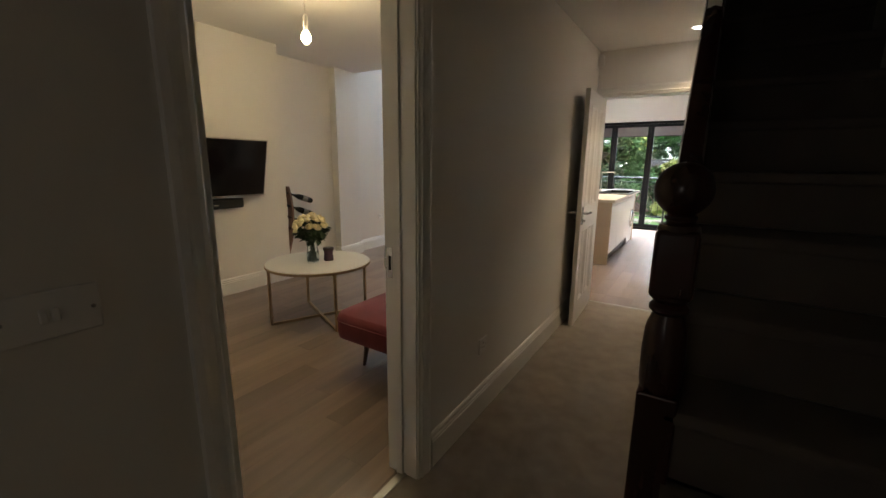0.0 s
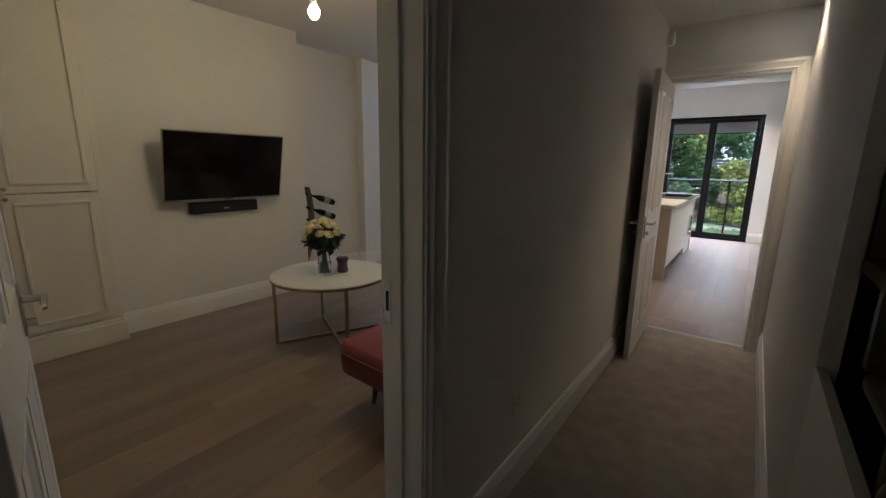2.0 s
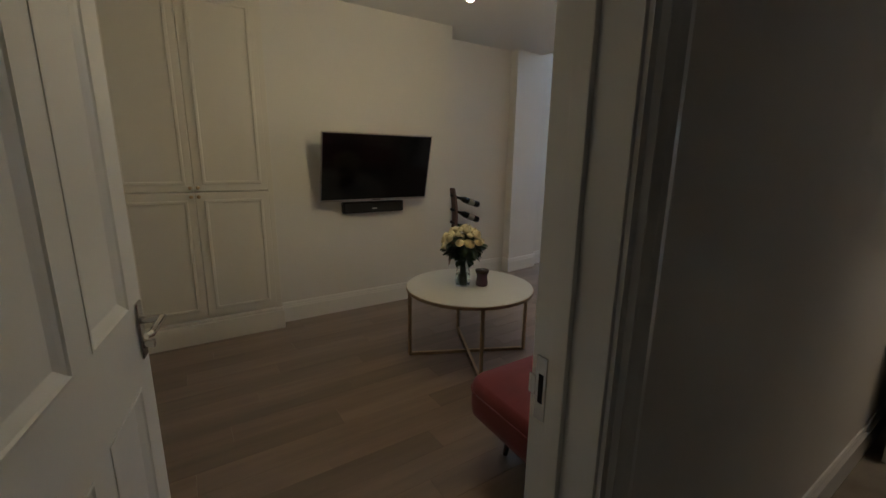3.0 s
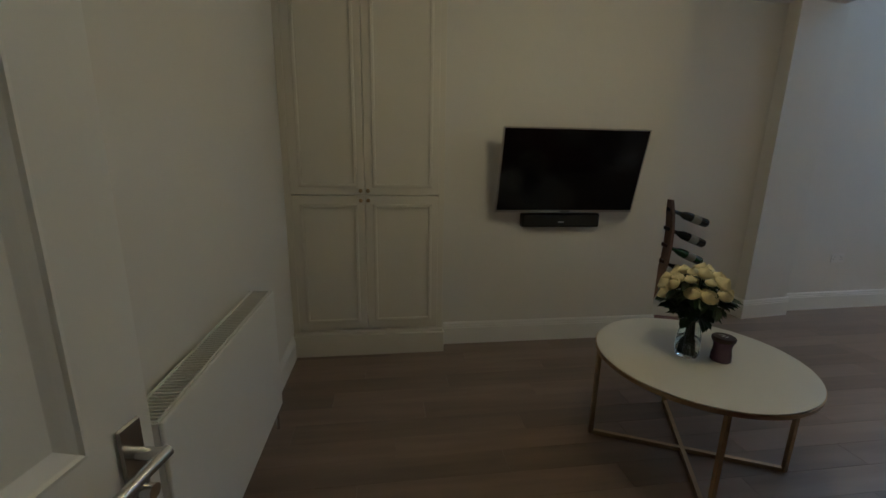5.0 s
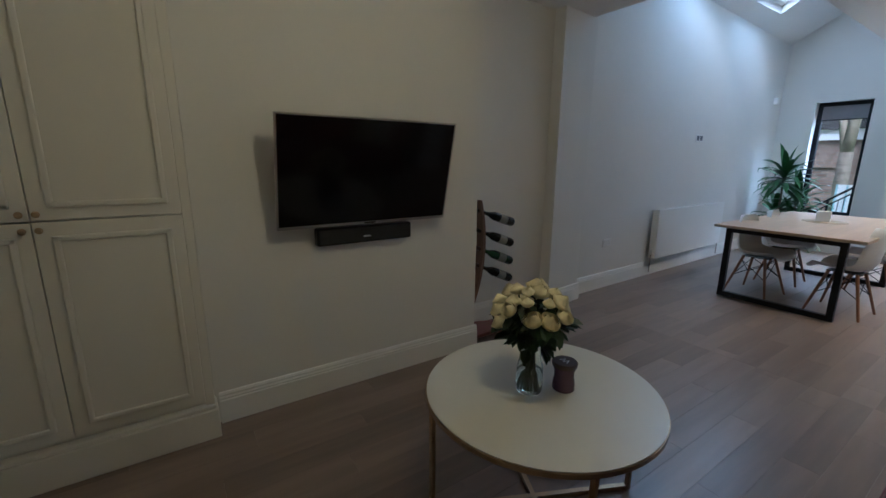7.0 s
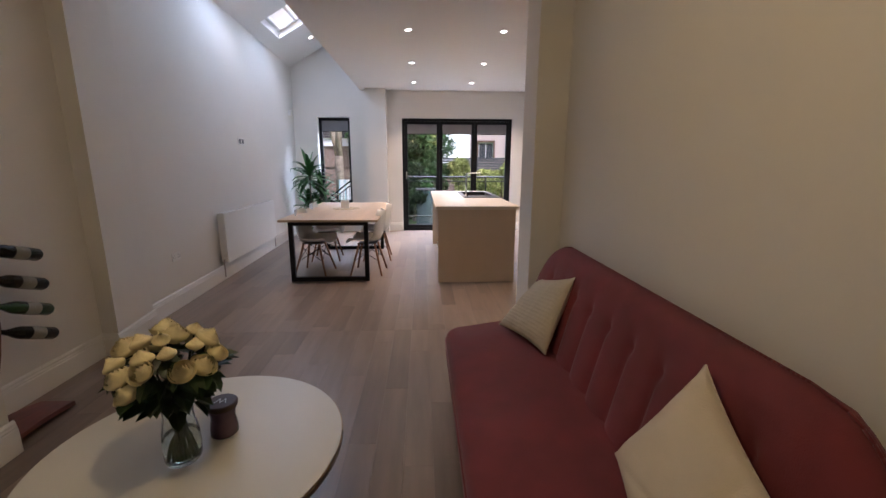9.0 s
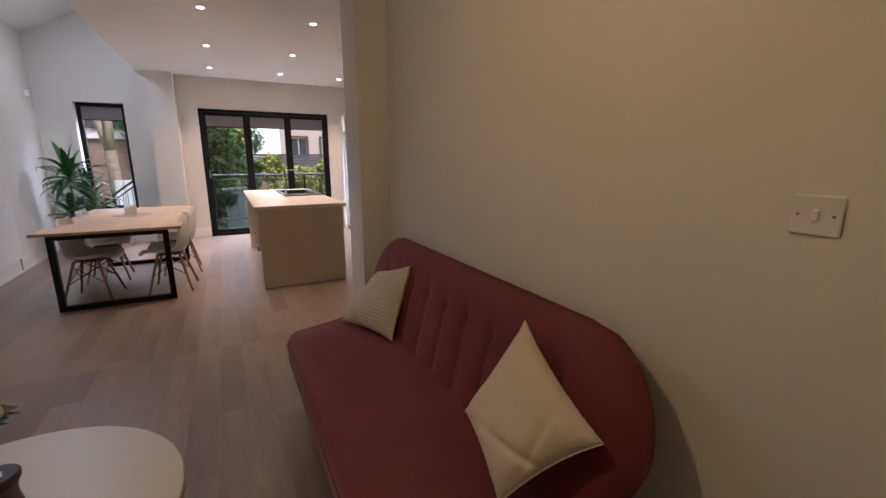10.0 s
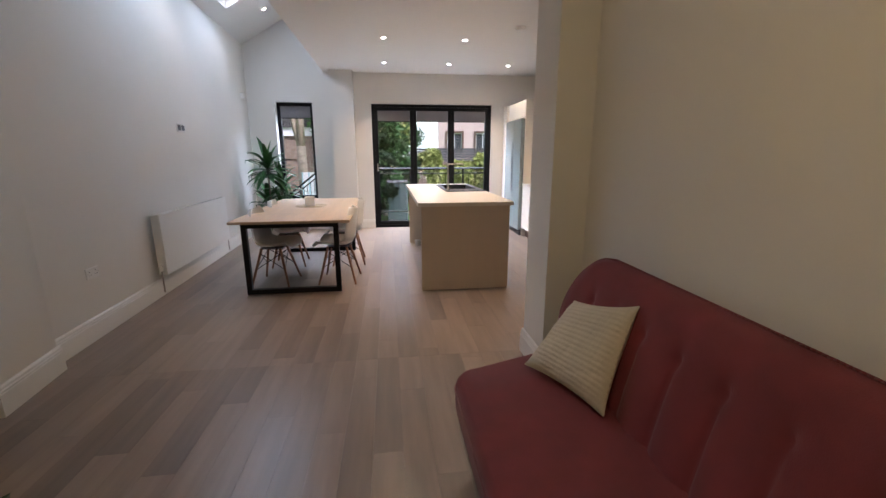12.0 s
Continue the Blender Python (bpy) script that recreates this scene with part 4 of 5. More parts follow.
def cushion(label, tl, tr, br, bl, material, puff, folds, ribs=0):
    """A scatter cushion between its four corners, pillow-shaped with drawn-out corners."""
    q = [Vector(p) for p in (bl, br, tr, tl)]
    d = thing("cushion", label, "cushion")
    nz = (q[1] - q[3]).cross(q[2] - q[0]).normalized()
    if nz.x > 0:
        nz = -nz

    def at(a, b):
        a2 = a * (1 - 0.09 * (1 - b * b) * abs(a) ** 2)
        b2 = b * (1 - 0.09 * (1 - a * a) * abs(b) ** 2)
        u, v = (a2 + 1) / 2, (b2 + 1) / 2
        return (q[0] * (1 - u) + q[1] * u) * (1 - v) + (q[3] * (1 - u) + q[2] * u) * v

    N = 120 if ribs else 40
    bm = bmesh.new()
    for side in (1, -1):
        g = []
        for j in range(N + 1):
            row = []
            for i in range(N + 1):
                a, b = 2 * i / N - 1, 2 * j / N - 1
                fall = (1 - a * a) * (1 - b * b)
                h = puff * ((1 - a ** 4) * (1 - b ** 4)) ** 0.6
                h += fall ** 0.5 * 0.007 * noise.noise(Vector((a * 2.2, b * 2.2, folds)))
                if ribs:
                    h += 0.0011 * math.sin(b * math.pi * ribs) * min(1, fall * 8)
                for fa, fb, fc, dep in ((1, 0.5, 0.55, 0.014), (0.8, -0.5, 0.9, 0.008), (-0.4, 1, 0.75, 0.008)):
                    s = a * fa + b * fb + fc
                    h -= folds * dep * math.exp(-(s / 0.07) ** 2) * min(1, fall * 5) * max(0, 0.5 - 0.6 * b)
                row.append(bm.verts.new(at(a, b) + nz * (side * max(h, 0))))
            g.append(row)
        for j in range(N):
            for i in range(N):
                bm.faces.new((g[j][i], g[j][i + 1], g[j + 1][i + 1], g[j + 1][i]))
    bmesh.ops.remove_doubles(bm, verts=bm.verts, dist=0.0004)
    part("cover", bm, material, d, smooth=True)
    bm = bmesh.new()
    last = None
    for e in range(4):
        for k in range(17):
            w = -1 + k / 8
            p = at(*((w, -1), (1, w), (-w, 1), (-1, -w))[e])
            if last is not None and (p - last).length > 1e-4:
                tube(bm, last, p, 0.0028, n=6)
            last = p
    part("seam", bm, material, d, smooth=True)


cushion("cream ribbed cushion leaning on the red sofa's back", (-2.79, 4.75, 0.69), (-2.75, 4.30, 0.83), (-2.92, 4.19, 0.450), (-3.09, 4.58, 0.462), CREAM, 0.06, 0.4, 19)
cushion("cream smooth cushion propped on a corner against the red sofa's back", (-2.965, 3.33, 0.55), (-2.77, 3.265, 0.875), (-2.84, 2.85, 0.70), (-3.03, 3.03, 0.452), CREAM2, 0.058, 1.25)


def wine_rack():
    r = thing("wine_rack", "barrel-stave wine rack standing in the alcove", "wine rack")
    x0, x1 = -5.80, -5.72
    pts = [(4.30, 1.095, 0.9), (4.325, 0.98, 1), (4.34, 0.85, 1.06), (4.342, 0.72, 1.08), (4.332, 0.58, 1.06), (4.305, 0.44, 1.0), (4.265, 0.30, 0.9), (4.215, 0.16, 0.75), (4.175, 0.055, 0.6)]
    bm = bmesh.new()
    rows = []
    xc = (x0 + x1) / 2
    for y, z, w in pts:
        h = 0.04 * w
        rows.append([bm.verts.new(p) for p in ((xc - h, y - 0.012, z), (xc + h, y - 0.012, z), (xc + h, y + 0.012, z), (xc - h, y + 0.012, z))])
    for p, q in zip(rows, rows[1:]):
        for k in range(4):
            bm.faces.new((p[k], p[(k + 1) % 4], q[(k + 1) % 4], q[k]))
    bm.faces.new(rows[0])
    bm.faces.new(rows[-1])
    smooth_edges(part("stave", bm, STAVE, r, "curved upright oak stave"), 30)
    bm = bmesh.new()
    rows = []
    for k in range(11):
        t = k / 10
        y = 4.06 + 0.50 * t
        z = 0.002 + 0.05 * math.sin(math.pi * t) * 0.6
        w = 0.056 + 0.018 * math.sin(math.pi * t)
        rows.append([bm.verts.new(p) for p in ((xc - w, y, z), (xc + 0.08 + w, y, z), (xc + 0.08 + w, y, z + 0.027), (xc - w, y, z + 0.027))])
    for p, q in zip(rows, rows[1:]):
        for k in range(4):
            bm.faces.new((p[k], p[(k + 1) % 4], q[(k + 1) % 4], q[k]))
    bm.faces.new(rows[0])
    bm.faces.new(rows[-1])
    part("foot", bm, FOOTW, r, "reddish curved stave foot")
    for k, (z, dz, gm, cap) in enumerate(((1.0, -0.135, BOTTLE, BLACK), (0.845, -0.155, BOTTLE, BLACK), (0.705, -0.17, BOTTLE2, MAHOG), (0.565, -0.18, BOTTLE, MAHOG))):
        b = thing("wine_bottle", ("dark" if gm is BOTTLE else "bright green") + " glass wine bottle with a pale label in the rack", "wine bottle", group="bottles in the wine rack")
        y = 4.335
        a, e = Vector((xc, y - 0.05, z + 0.02)), Vector((xc, y + 0.33, z + dz + 0.03))
        q = Matrix.Translation(a) @ (e - a).to_track_quat("Z", "X").to_matrix().to_4x4()
        L = (e - a).length
        bm = bmesh.new()
        lathe(bm, [(0.0135, 0.0), (0.0135, L * 0.27), (0.018, L * 0.34), (0.031, L * 0.44), (0.0355, L * 0.50), (0.0365, L * 0.97), (0.031, L), (0.004, L - 0.012)], n=24, m=q)
        smooth_edges(part("glass", bm, gm, b), 50)
        bm = bmesh.new()
        lathe(bm, [(0.012, -0.002), (0.0155, 0.0), (0.0155, 0.045), (0.0142, 0.0455)], n=18, m=q)
        smooth_edges(part("capsule", bm, cap, b))
        bm = bmesh.new()
        ring = []
        for s in range(13):
            th = radians(-15 + s * 17)
            ring.append([bm.verts.new(q @ Vector((0.0371 * math.cos(th), 0.0371 * math.sin(th), w))) for w in (L * 0.60, L * 0.80)])
        for p1, p2 in zip(ring, ring[1:]):
            bm.faces.new((p1[0], p2[0], p2[1], p1[1]))
        part("label", bm, LABEL, b, "pale paper label", True)


wine_rack()

# ---- hall and stairs ----


def newel():
    n = thing("newel_post", "dark mahogany newel post with ball top at the stairs", "newel post", pose(-1.478, 2.15, 0))
    z = 1.336
    bm = bmesh.new()
    lathe(bm, [(0.03, z - 0.075), (0.036, z - 0.07), (0.036, z - 0.064), (0.026, z - 0.06)] + [(0.064 * math.cos(radians(a)), z + 0.064 * math.sin(radians(a))) for a in range(-64, 90, 8)] + [(0.002, z + 0.064)], n=36)
    smooth_edges(part("ball", bm, MAHOG, n, "polished ball"), 60)
    part("block", boxes(((-0.048, -0.048, z - 0.265), (0.048, 0.048, z - 0.095)), bevel=0.012, segs=3), MAHOG, n)
    bm = bmesh.new()
    lathe(bm, [(0.048, z - 0.10), (0.044, z - 0.085), (0.03, z - 0.078), (0.03, z - 0.07)], n=30)
    smooth_edges(part("neck", bm, MAHOG, n), 40)
    bm = bmesh.new()
    lathe(bm, [(0.044, z - 0.52), (0.050, z - 0.50), (0.052, z - 0.42), (0.048, z - 0.35), (0.036, z - 0.31), (0.046, z - 0.30), (0.046, z - 0.29), (0.036, z - 0.28), (0.047, z - 0.268), (0.047, z - 0.262)], n=30)
    smooth_edges(part("turning", bm, MAHOG, n), 40)
    part("base", boxes(((-0.048, -0.048, 0.0), (0.048, 0.048, z - 0.52)), bevel=0.006, segs=2), MAHOG, n)


newel()
hr = thing("handrail", "dark mahogany handrail climbing from the newel", "handrail")
bm = bmesh.new()
d = Vector((0, 1, 1.0)).normalized()
a = Vector((-1.478, 2.185, 1.21))
rows = []
prof = [(-0.026, -0.03), (0.026, -0.03), (0.032, -0.005), (0.026, 0.022), (0.0, 0.032), (-0.026, 0.022), (-0.032, -0.005)]
for t in (0, 1.4):
    p = a + d * t
    rows.append([bm.verts.new(p + Vector((x, 0, h))) for x, h in prof])
for k in range(7):
    bm.faces.new((rows[0][k], rows[0][(k + 1) % 7], rows[1][(k + 1) % 7], rows[1][k]))
bm.faces.new(rows[0])
bm.faces.new(rows[1])
smooth_edges(part("rail", bm, MAHOG, hr), 50)

stairs = thing("staircase", "carpeted staircase with winder steps at the foot and white strings", "staircase")
pivot = Vector((XU + 0.03, 2.12))


def prism(poly, z0, z1, bevel=0.0):
    bm = bmesh.new()
    a = [bm.verts.new((x, y, z0)) for x, y in poly]
    b = [bm.verts.new((x, y, z1)) for x, y in poly]
    n = len(poly)
    for k in range(n):
        bm.faces.new((a[k], a[(k + 1) % n], b[(k + 1) % n], b[k]))
    bm.faces.new(a[::-1])
    top = bm.faces.new(b)
    if bevel:
        bmesh.ops.bevel(bm, geom=list(top.edges), offset=bevel, segments=3, affect="EDGES")
    return bm


SX0, SX1 = XU + 0.046, XW - 0.02
win_poly = [
    [(pivot.x, 2.12), (pivot.x, 1.46), (SX1, 1.46), (SX1, 2.12)],
    [(pivot.x, 2.12), (pivot.x + 0.36, 1.46), (SX1, 1.46), (SX1, 2.12)],
    [(pivot.x, 2.12), (SX1, 1.70), (SX1, 2.12)],
]
for k, poly in enumerate(win_poly):
    z = (k + 1) * RISE
    part("winder_step", prism(poly, 0.004 if k == 0 else k * RISE + 0.001, z, 0.012), STAIR_CARPET, stairs, "carpeted winder step", True)
for k in range(3, 15):
    y = 2.12 + (k - 3) * GO
    z = (k + 1) * RISE
    bm = bmesh.new()
    box(bm, (SX0 if y > 2.8 else pivot.x, y - 0.018, z - 0.04), (SX1, y + GO + 0.01, z), 0.014, 3)
    box(bm, (SX0 if y > 2.8 else pivot.x, y, z - RISE + 0.001), (SX1, y + 0.03, z - 0.03))
    part("step", bm, STAIR_CARPET, stairs, "grey-brown carpeted step")


def string_board(x0, x1, mat_, pts):
    bm = bmesh.new()
    a = [bm.verts.new((x0, y, z)) for y, z in pts]
    b = [bm.verts.new((x1, y, z)) for y, z in pts]
    n = len(pts)
    for k in range(n):
        bm.faces.new((a[k], a[(k + 1) % n], b[(k + 1) % n], b[k]))
    bm.faces.new(a)
    bm.faces.new(b[::-1])
    return part("string", bm, mat_, stairs, "painted wall string")


sl = RISE / GO
yA = 2.12
string_board(SX1 + 0.001, XW - 0.001, GLOSS, [(1.40, 0.0), (1.40, 0.20), (1.90, 0.42), (2.17, 0.70), (2.33, 0.92), (2.61, 1.23), (2.92, 1.58), (3.48, 2.10), (5.0, 3.35), (5.0, 2.9), (2.9, 1.16), (2.12, 0.45), (1.75, 0.0)])
structure("panel_understair", prism([(XU, 2.20), (XU + 0.022, 2.20), (XU + 0.022, 2.899), (XU, 2.899)], 0.0, 0.86), GLOSS, "white panel below the stairs")

# ---- kitchen ----


def bifold():
    d = thing("bifold_doors", "three-leaf anthracite glazed folding doors with roller blinds", "glazed doors")
    x0, x1, z0, z1 = BIF
    y = YF + 0.05
    part("outer_frame", holed("x", y, y + 0.07, x0 + 0.001, x1 - 0.001, 0.0, z1 - 0.001, [(x0 + 0.05, x1 - 0.05, 0.045, z1 - 0.05)]), ALU, d)
    w = (x1 - x0 - 0.1) / 3
    for k in range(3):
        a, b = x0 + 0.05 + k * w + 0.0006, x0 + 0.05 + (k + 1) * w - 0.0006
        leaf = part("door_leaf", holed("x", y + 0.002, y + 0.062, a, b, 0.05, z1 - 0.055, [(a + 0.06, b - 0.06, 0.12, z1 - 0.115)]), ALU, d)
        g = part("pane", boxes(((a + 0.061, y + 0.026, 0.121), (b - 0.061, y + 0.036, z1 - 0.116))), GLASS, leaf)
        g.visible_shadow = False
        part("roller_blind", boxes(((a + 0.062, y + 0.004, z1 - 0.30), (b - 0.062, y + 0.007, z1 - 0.118))), BLIND, leaf, "grey roller blind drawn up")
        part("blind_bar", boxes(((a + 0.062, y + 0.002, z1 - 0.315), (b - 0.062, y + 0.012, z1 - 0.301)), bevel=0.002), ALU, leaf)
    bm = bmesh.new()
    hx = x0 + 0.085
    box(bm, (hx - 0.012, y - 0.006, 1.08), (hx + 0.012, y + 0.002, 1.24), 0.002)
    tube(bm, (hx, y, 1.15), (hx, y - 0.045, 1.15), 0.008)
    tube(bm, (hx - 0.005, y - 0.045, 1.15), (hx + 0.10, y - 0.045, 1.15), 0.008)
    part("handle", bm, CHROME, d, "chrome lever handle")
    structure("doorstep", boxes(((x0, YF, -0.012), (x1, YF + 0.279, 0.0))), ALU)


bifold()


def side_window():
    x0, x1, z0, z1 = WIN
    y = YF + 0.14
    w = tagged(new("window_1"), label="tall narrow anthracite window with a grey roller blind", category="window")
    part("window_frame", holed("x", y, y + 0.07, x0 + 0.001, x1 - 0.001, z0 + 0.001, z1 - 0.001, [(x0 + 0.06, x1 - 0.06, z0 + 0.06, z1 - 0.06)]), ALU, w)
    g = part("pane", boxes(((x0 + 0.061, y + 0.03, z0 + 0.061), (x1 - 0.061, y + 0.04, z1 - 0.061))), GLASS, w)
    g.visible_shadow = False
    part("roller_blind", boxes(((x0 + 0.062, y + 0.004, z1 - 0.26), (x1 - 0.062, y + 0.007, z1 - 0.062))), BLIND, w, "grey roller blind drawn up")
    part("blind_bar", boxes(((x0 + 0.062, y + 0.002, z1 - 0.275), (x1 - 0.062, y + 0.012, z1 - 0.261)), bevel=0.002), ALU, w)
    part("window_sill", boxes(((x0 - 0.03, YF - 0.025, z0 - 0.025), (x1 + 0.03, YF + 0.139, z0)), bevel=0.004), GLOSS, w, "white window sill")


side_window()


def island():
    u = thing("kitchen_island", "kitchen island with beige end panels and pale handleless doors", "kitchen island")
    x0, x1, y0, y1, h = -3.365, -2.445, 7.03, 9.72, 0.885
    part("end_panel", boxes(((x0, y0, 0), (x1, y0 + 0.025, h)), bevel=0.002), ISLAND, u, "beige laminate end panel")
    part("end_panel", boxes(((x0 - 0.005, y1 - 0.28, 0), (x1, y1 - 0.255, h)), bevel=0.002), ISLAND, u, "beige laminate end panel")
    bx = x0 + 0.30
    part("back_panel", boxes(((bx, y0 + 0.026, 0), (bx + 0.02, y1 - 0.281, h)), bevel=0.001), UNIT, u, "pale back panel below the breakfast bar")
    part("plinth", boxes(((bx + 0.021, y0 + 0.026, 0), (x1 - 0.06, y1 - 0.281, 0.148))), BLACK, u, "dark recessed plinth")
    yy = y0 + 0.03
    for k, wd in enumerate((0.60, 0.60, 0.60)):
        c = part("cabinet", boxes(((bx + 0.021, yy, 0.15), (x1 - 0.022, yy + wd - 0.004, h - 0.001))), UNIT, u)
        part("cabinet_door", boxes(((x1 - 0.021, yy + 0.001, 0.152), (x1 - 0.001, yy + wd - 0.005, h - 0.045)), bevel=0.002), GLOSS, c, "pale gloss handleless door")
        yy += wd
    wm = thing("washing_machine", "white washing machine built in at the island's far end", "washing machine")
    part("body", boxes(((bx + 0.022, yy + 0.004, 0.012), (x1 - 0.018, yy + 0.596, 0.86)), bevel=0.004), SHELL, wm)
    bm = bmesh.new()
    lathe(bm, [(0.115, 0), (0.165, 0.0), (0.165, 0.02), (0.15, 0.03), (0.12, 0.025), (0.115, 0)], (x1 - 0.0178, yy + 0.30, 0.45), 36, pose(0, 0, 0, 0, 90, 0), False)
    smooth_edges(part("door_ring", bm, CHROME, wm))
    bm = bmesh.new()
    lathe(bm, [(0.113, 0), (0.113, 0.012), (0.05, 0.022), (0.001, 0.024)], (x1 - 0.0178, yy + 0.30, 0.45), 30, pose(0, 0, 0, 0, 90, 0))
    part("door_glass", bm, DARKG, wm, smooth=True)
    part("control_panel", boxes(((x1 - 0.0178, yy + 0.02, 0.74), (x1 - 0.012, yy + 0.58, 0.84)), bevel=0.002), SHELL, wm)
    t = thing("worktop", "pale speckled worktop on the kitchen island", "worktop")
    sk = (-2.93, -2.42, 8.25, 9.45)
    part("slab", boxes(((x0 - 0.035, y0 - 0.025, h + 0.001), (sk[0], y1, h + 0.039)), ((sk[1], y0 - 0.025, h + 0.001), (x1 + 0.035, y1, h + 0.039)), ((sk[0], y0 - 0.025, h + 0.001), (sk[1], sk[2], h + 0.039)), ((sk[0], sk[3], h + 0.001), (sk[1], y1, h + 0.039))), WORKTOP, t)
    s = thing("sink", "black inset sink with drainer in the island worktop", "sink")
    zt = h + 0.04
    part("rim", holed("x", 0, 0.01, sk[0] - 0.012, sk[1] + 0.012, sk[2] - 0.012, sk[3] + 0.012, [(sk[0] + 0.05, sk[1] - 0.05, sk[2] + 0.35, sk[3] - 0.05)]), BLACK, s).matrix_world = Matrix.Translation((0, 0, zt + 0.006)) @ Matrix(((1, 0, 0, 0), (0, 0, 1, 0), (0, -1, 0, 0), (0, 0, 0, 1)))
    a, b, c, e = sk[0] + 0.05, sk[1] - 0.05, sk[2] + 0.35, sk[3] - 0.05
    part("bowl", boxes(((a, c, h - 0.17), (b, e, h - 0.16)), ((a - 0.003, c, h - 0.16), (a, e, zt)), ((b, c, h - 0.16), (b + 0.003, e, zt)), ((a, c - 0.003, h - 0.16), (b, c, zt)), ((a, e, h - 0.16), (b, e + 0.003, zt))), BLACK, s)
    bm = bmesh.new()
    for k in range(8):
        box(bm, (sk[0] + 0.06 + k * 0.05, sk[2] + 0.03, zt + 0.0062), (sk[0] + 0.07 + k * 0.05, sk[2] + 0.32, zt + 0.0095))
    part("drainer_ribs", bm, BLACK, s)
    f = thing("tap", "tall brushed metal kitchen tap beside the sink", "tap", pose(-2.89, 8.45, zt + 0.0065))
    bm = bmesh.new()
    tube(bm, (0, 0, 0), (0, 0, 0.012), 0.026, n=20)
    tube(bm, (0, 0, 0.012), (0.0, 0, 0.30), 0.015, 0.012, n=16)
    smooth_edges(part("body", bm, CHROME, f))
    bm = bmesh.new()
    tube(bm, (0, 0, 0.295), (0.0, 0.0, 0.345), 0.011, n=12)
    tube(bm, (-0.008, 0, 0.34), (0.21, 0, 0.345), 0.009, n=12)
    tube(bm, (0.205, 0, 0.35), (0.205, 0, 0.32), 0.010, n=12)
    smooth_edges(part("spout", bm, CHROME, f))
    bm = bmesh.new()
    tube(bm, (0, 0.015, 0.07), (0, 0.075, 0.10), 0.006, n=10)
    part("lever", bm, CHROME, f)


island()

mugs = thing("mug", "small white mug on the floor below the breakfast bar", "mug", pose(-3.26, 9.22, 0.0))
bm = bmesh.new()
lathe(bm, [(0.03, 0), (0.042, 0.01), (0.045, 0.09), (0.041, 0.092), (0.038, 0.015), (0.001, 0.012)], n=24)
smooth_edges(part("cup", bm, SHELL, mugs), 50)
bm = bmesh.new()
for k in range(8):
    a, b = radians(-80 + k * 20), radians(-60 + k * 20)
    tube(bm, (0.042 + 0.025 * math.cos(a), 0, 0.05 + 0.028 * math.sin(a)), (0.042 + 0.025 * math.cos(b), 0, 0.05 + 0.028 * math.sin(b)), 0.005, n=8)
part("handle", bm, SHELL, mugs, smooth=True)


def fridge_wall():
    f = thing("fridge", "tall grey glass-fronted fridge built into the kitchen wall", "fridge")
    part("body", boxes(((-1.40, 9.80, 0.06), (-0.856, 10.70, 1.985)), bevel=0.003), BLACK, f)
    for a, b in ((9.802, 10.247), (10.253, 10.698)):
        d = part("fridge_door", boxes(((-1.46, a, 0.10), (-1.401, b, 1.98)), bevel=0.004), FRIDGE, f, "grey glass door")
        hx = b - 0.03 if a < 10 else a + 0.03
        part("grip", boxes(((-1.464, hx - 0.008, 0.75), (-1.4605, hx + 0.008, 1.6)), bevel=0.001), BLACK, d, "black recessed grip")
    part("kickplate", boxes(((-1.42, 9.81, 0.0), (-0.9, 10.69, 0.059))), BLACK, f)
    w = thing("wall_cabinet", "cream cabinet above the tall fridge", "wall cabinet")
    part("body", boxes(((-1.39, 9.76, 2.0), (-0.856, 10.715, 2.275)), bevel=0.002), UNIT, w)
    for a, b in ((9.762, 10.237), (10.241, 10.713)):
        part("cabinet_door", boxes(((-1.412, a, 2.002), (-1.391, b, 2.272)), bevel=0.002), GLOSS, w)
    t = thing("tall_panel", "cream tall end panel beside the fridge", "cabinet panel")
    part("panel", boxes(((-1.41, 9.735, 0.0), (-0.856, 9.757, 2.275)), bevel=0.001), UNIT, t)
    b = thing("base_cabinet", "cream base cabinets along the kitchen's house wall", "base cabinet")
    part("body", boxes(((-1.395, 7.2, 0.15), (-0.856, 9.733, 0.879)), bevel=0.001), UNIT, b)
    part("plinth", boxes(((-1.34, 7.2, 0.0), (-0.9, 9.733, 0.149))), EDGEW, b)
    for k in range(4):
        a = 7.202 + k * 0.633
        part("cabinet_door", boxes(((-1.416, a, 0.152), (-1.396, a + 0.629, 0.875)), bevel=0.002), UNIT, b)
    t = thing("worktop", "pale worktop along the kitchen's house wall", "worktop")
    part("slab", boxes(((-1.43, 7.18, 0.88), (-0.856, 9.733, 0.918)), bevel=0.003), WORKTOP, t)


fridge_wall()


def dining_table():
    t = thing("dining_table", "oak-topped dining table on black steel loop legs", "dining table")
    x0, x1, y0, y1, h = -5.235, -4.08, 7.05, 9.22, 0.765
    part("tabletop", boxes(((x0, y0, h - 0.028), (x1, y1, h)), bevel=0.004, segs=2), OAKTOP, t, "pale oak tabletop")
    for y in (7.13, 9.04):
        a, b = -5.145, -4.205
        bar = 0.05
        part("leg_frame", holed("x", y, y + 0.05, a, b, 0.0, h - 0.029, [(a + bar, b - bar, bar, h - 0.029 - bar)]), STEEL, t, "black steel loop leg")
    part("stretcher", boxes(((-4.70, 7.181, h - 0.075), (-4.65, 9.039, h - 0.03))), STEEL, t)


dining_table()


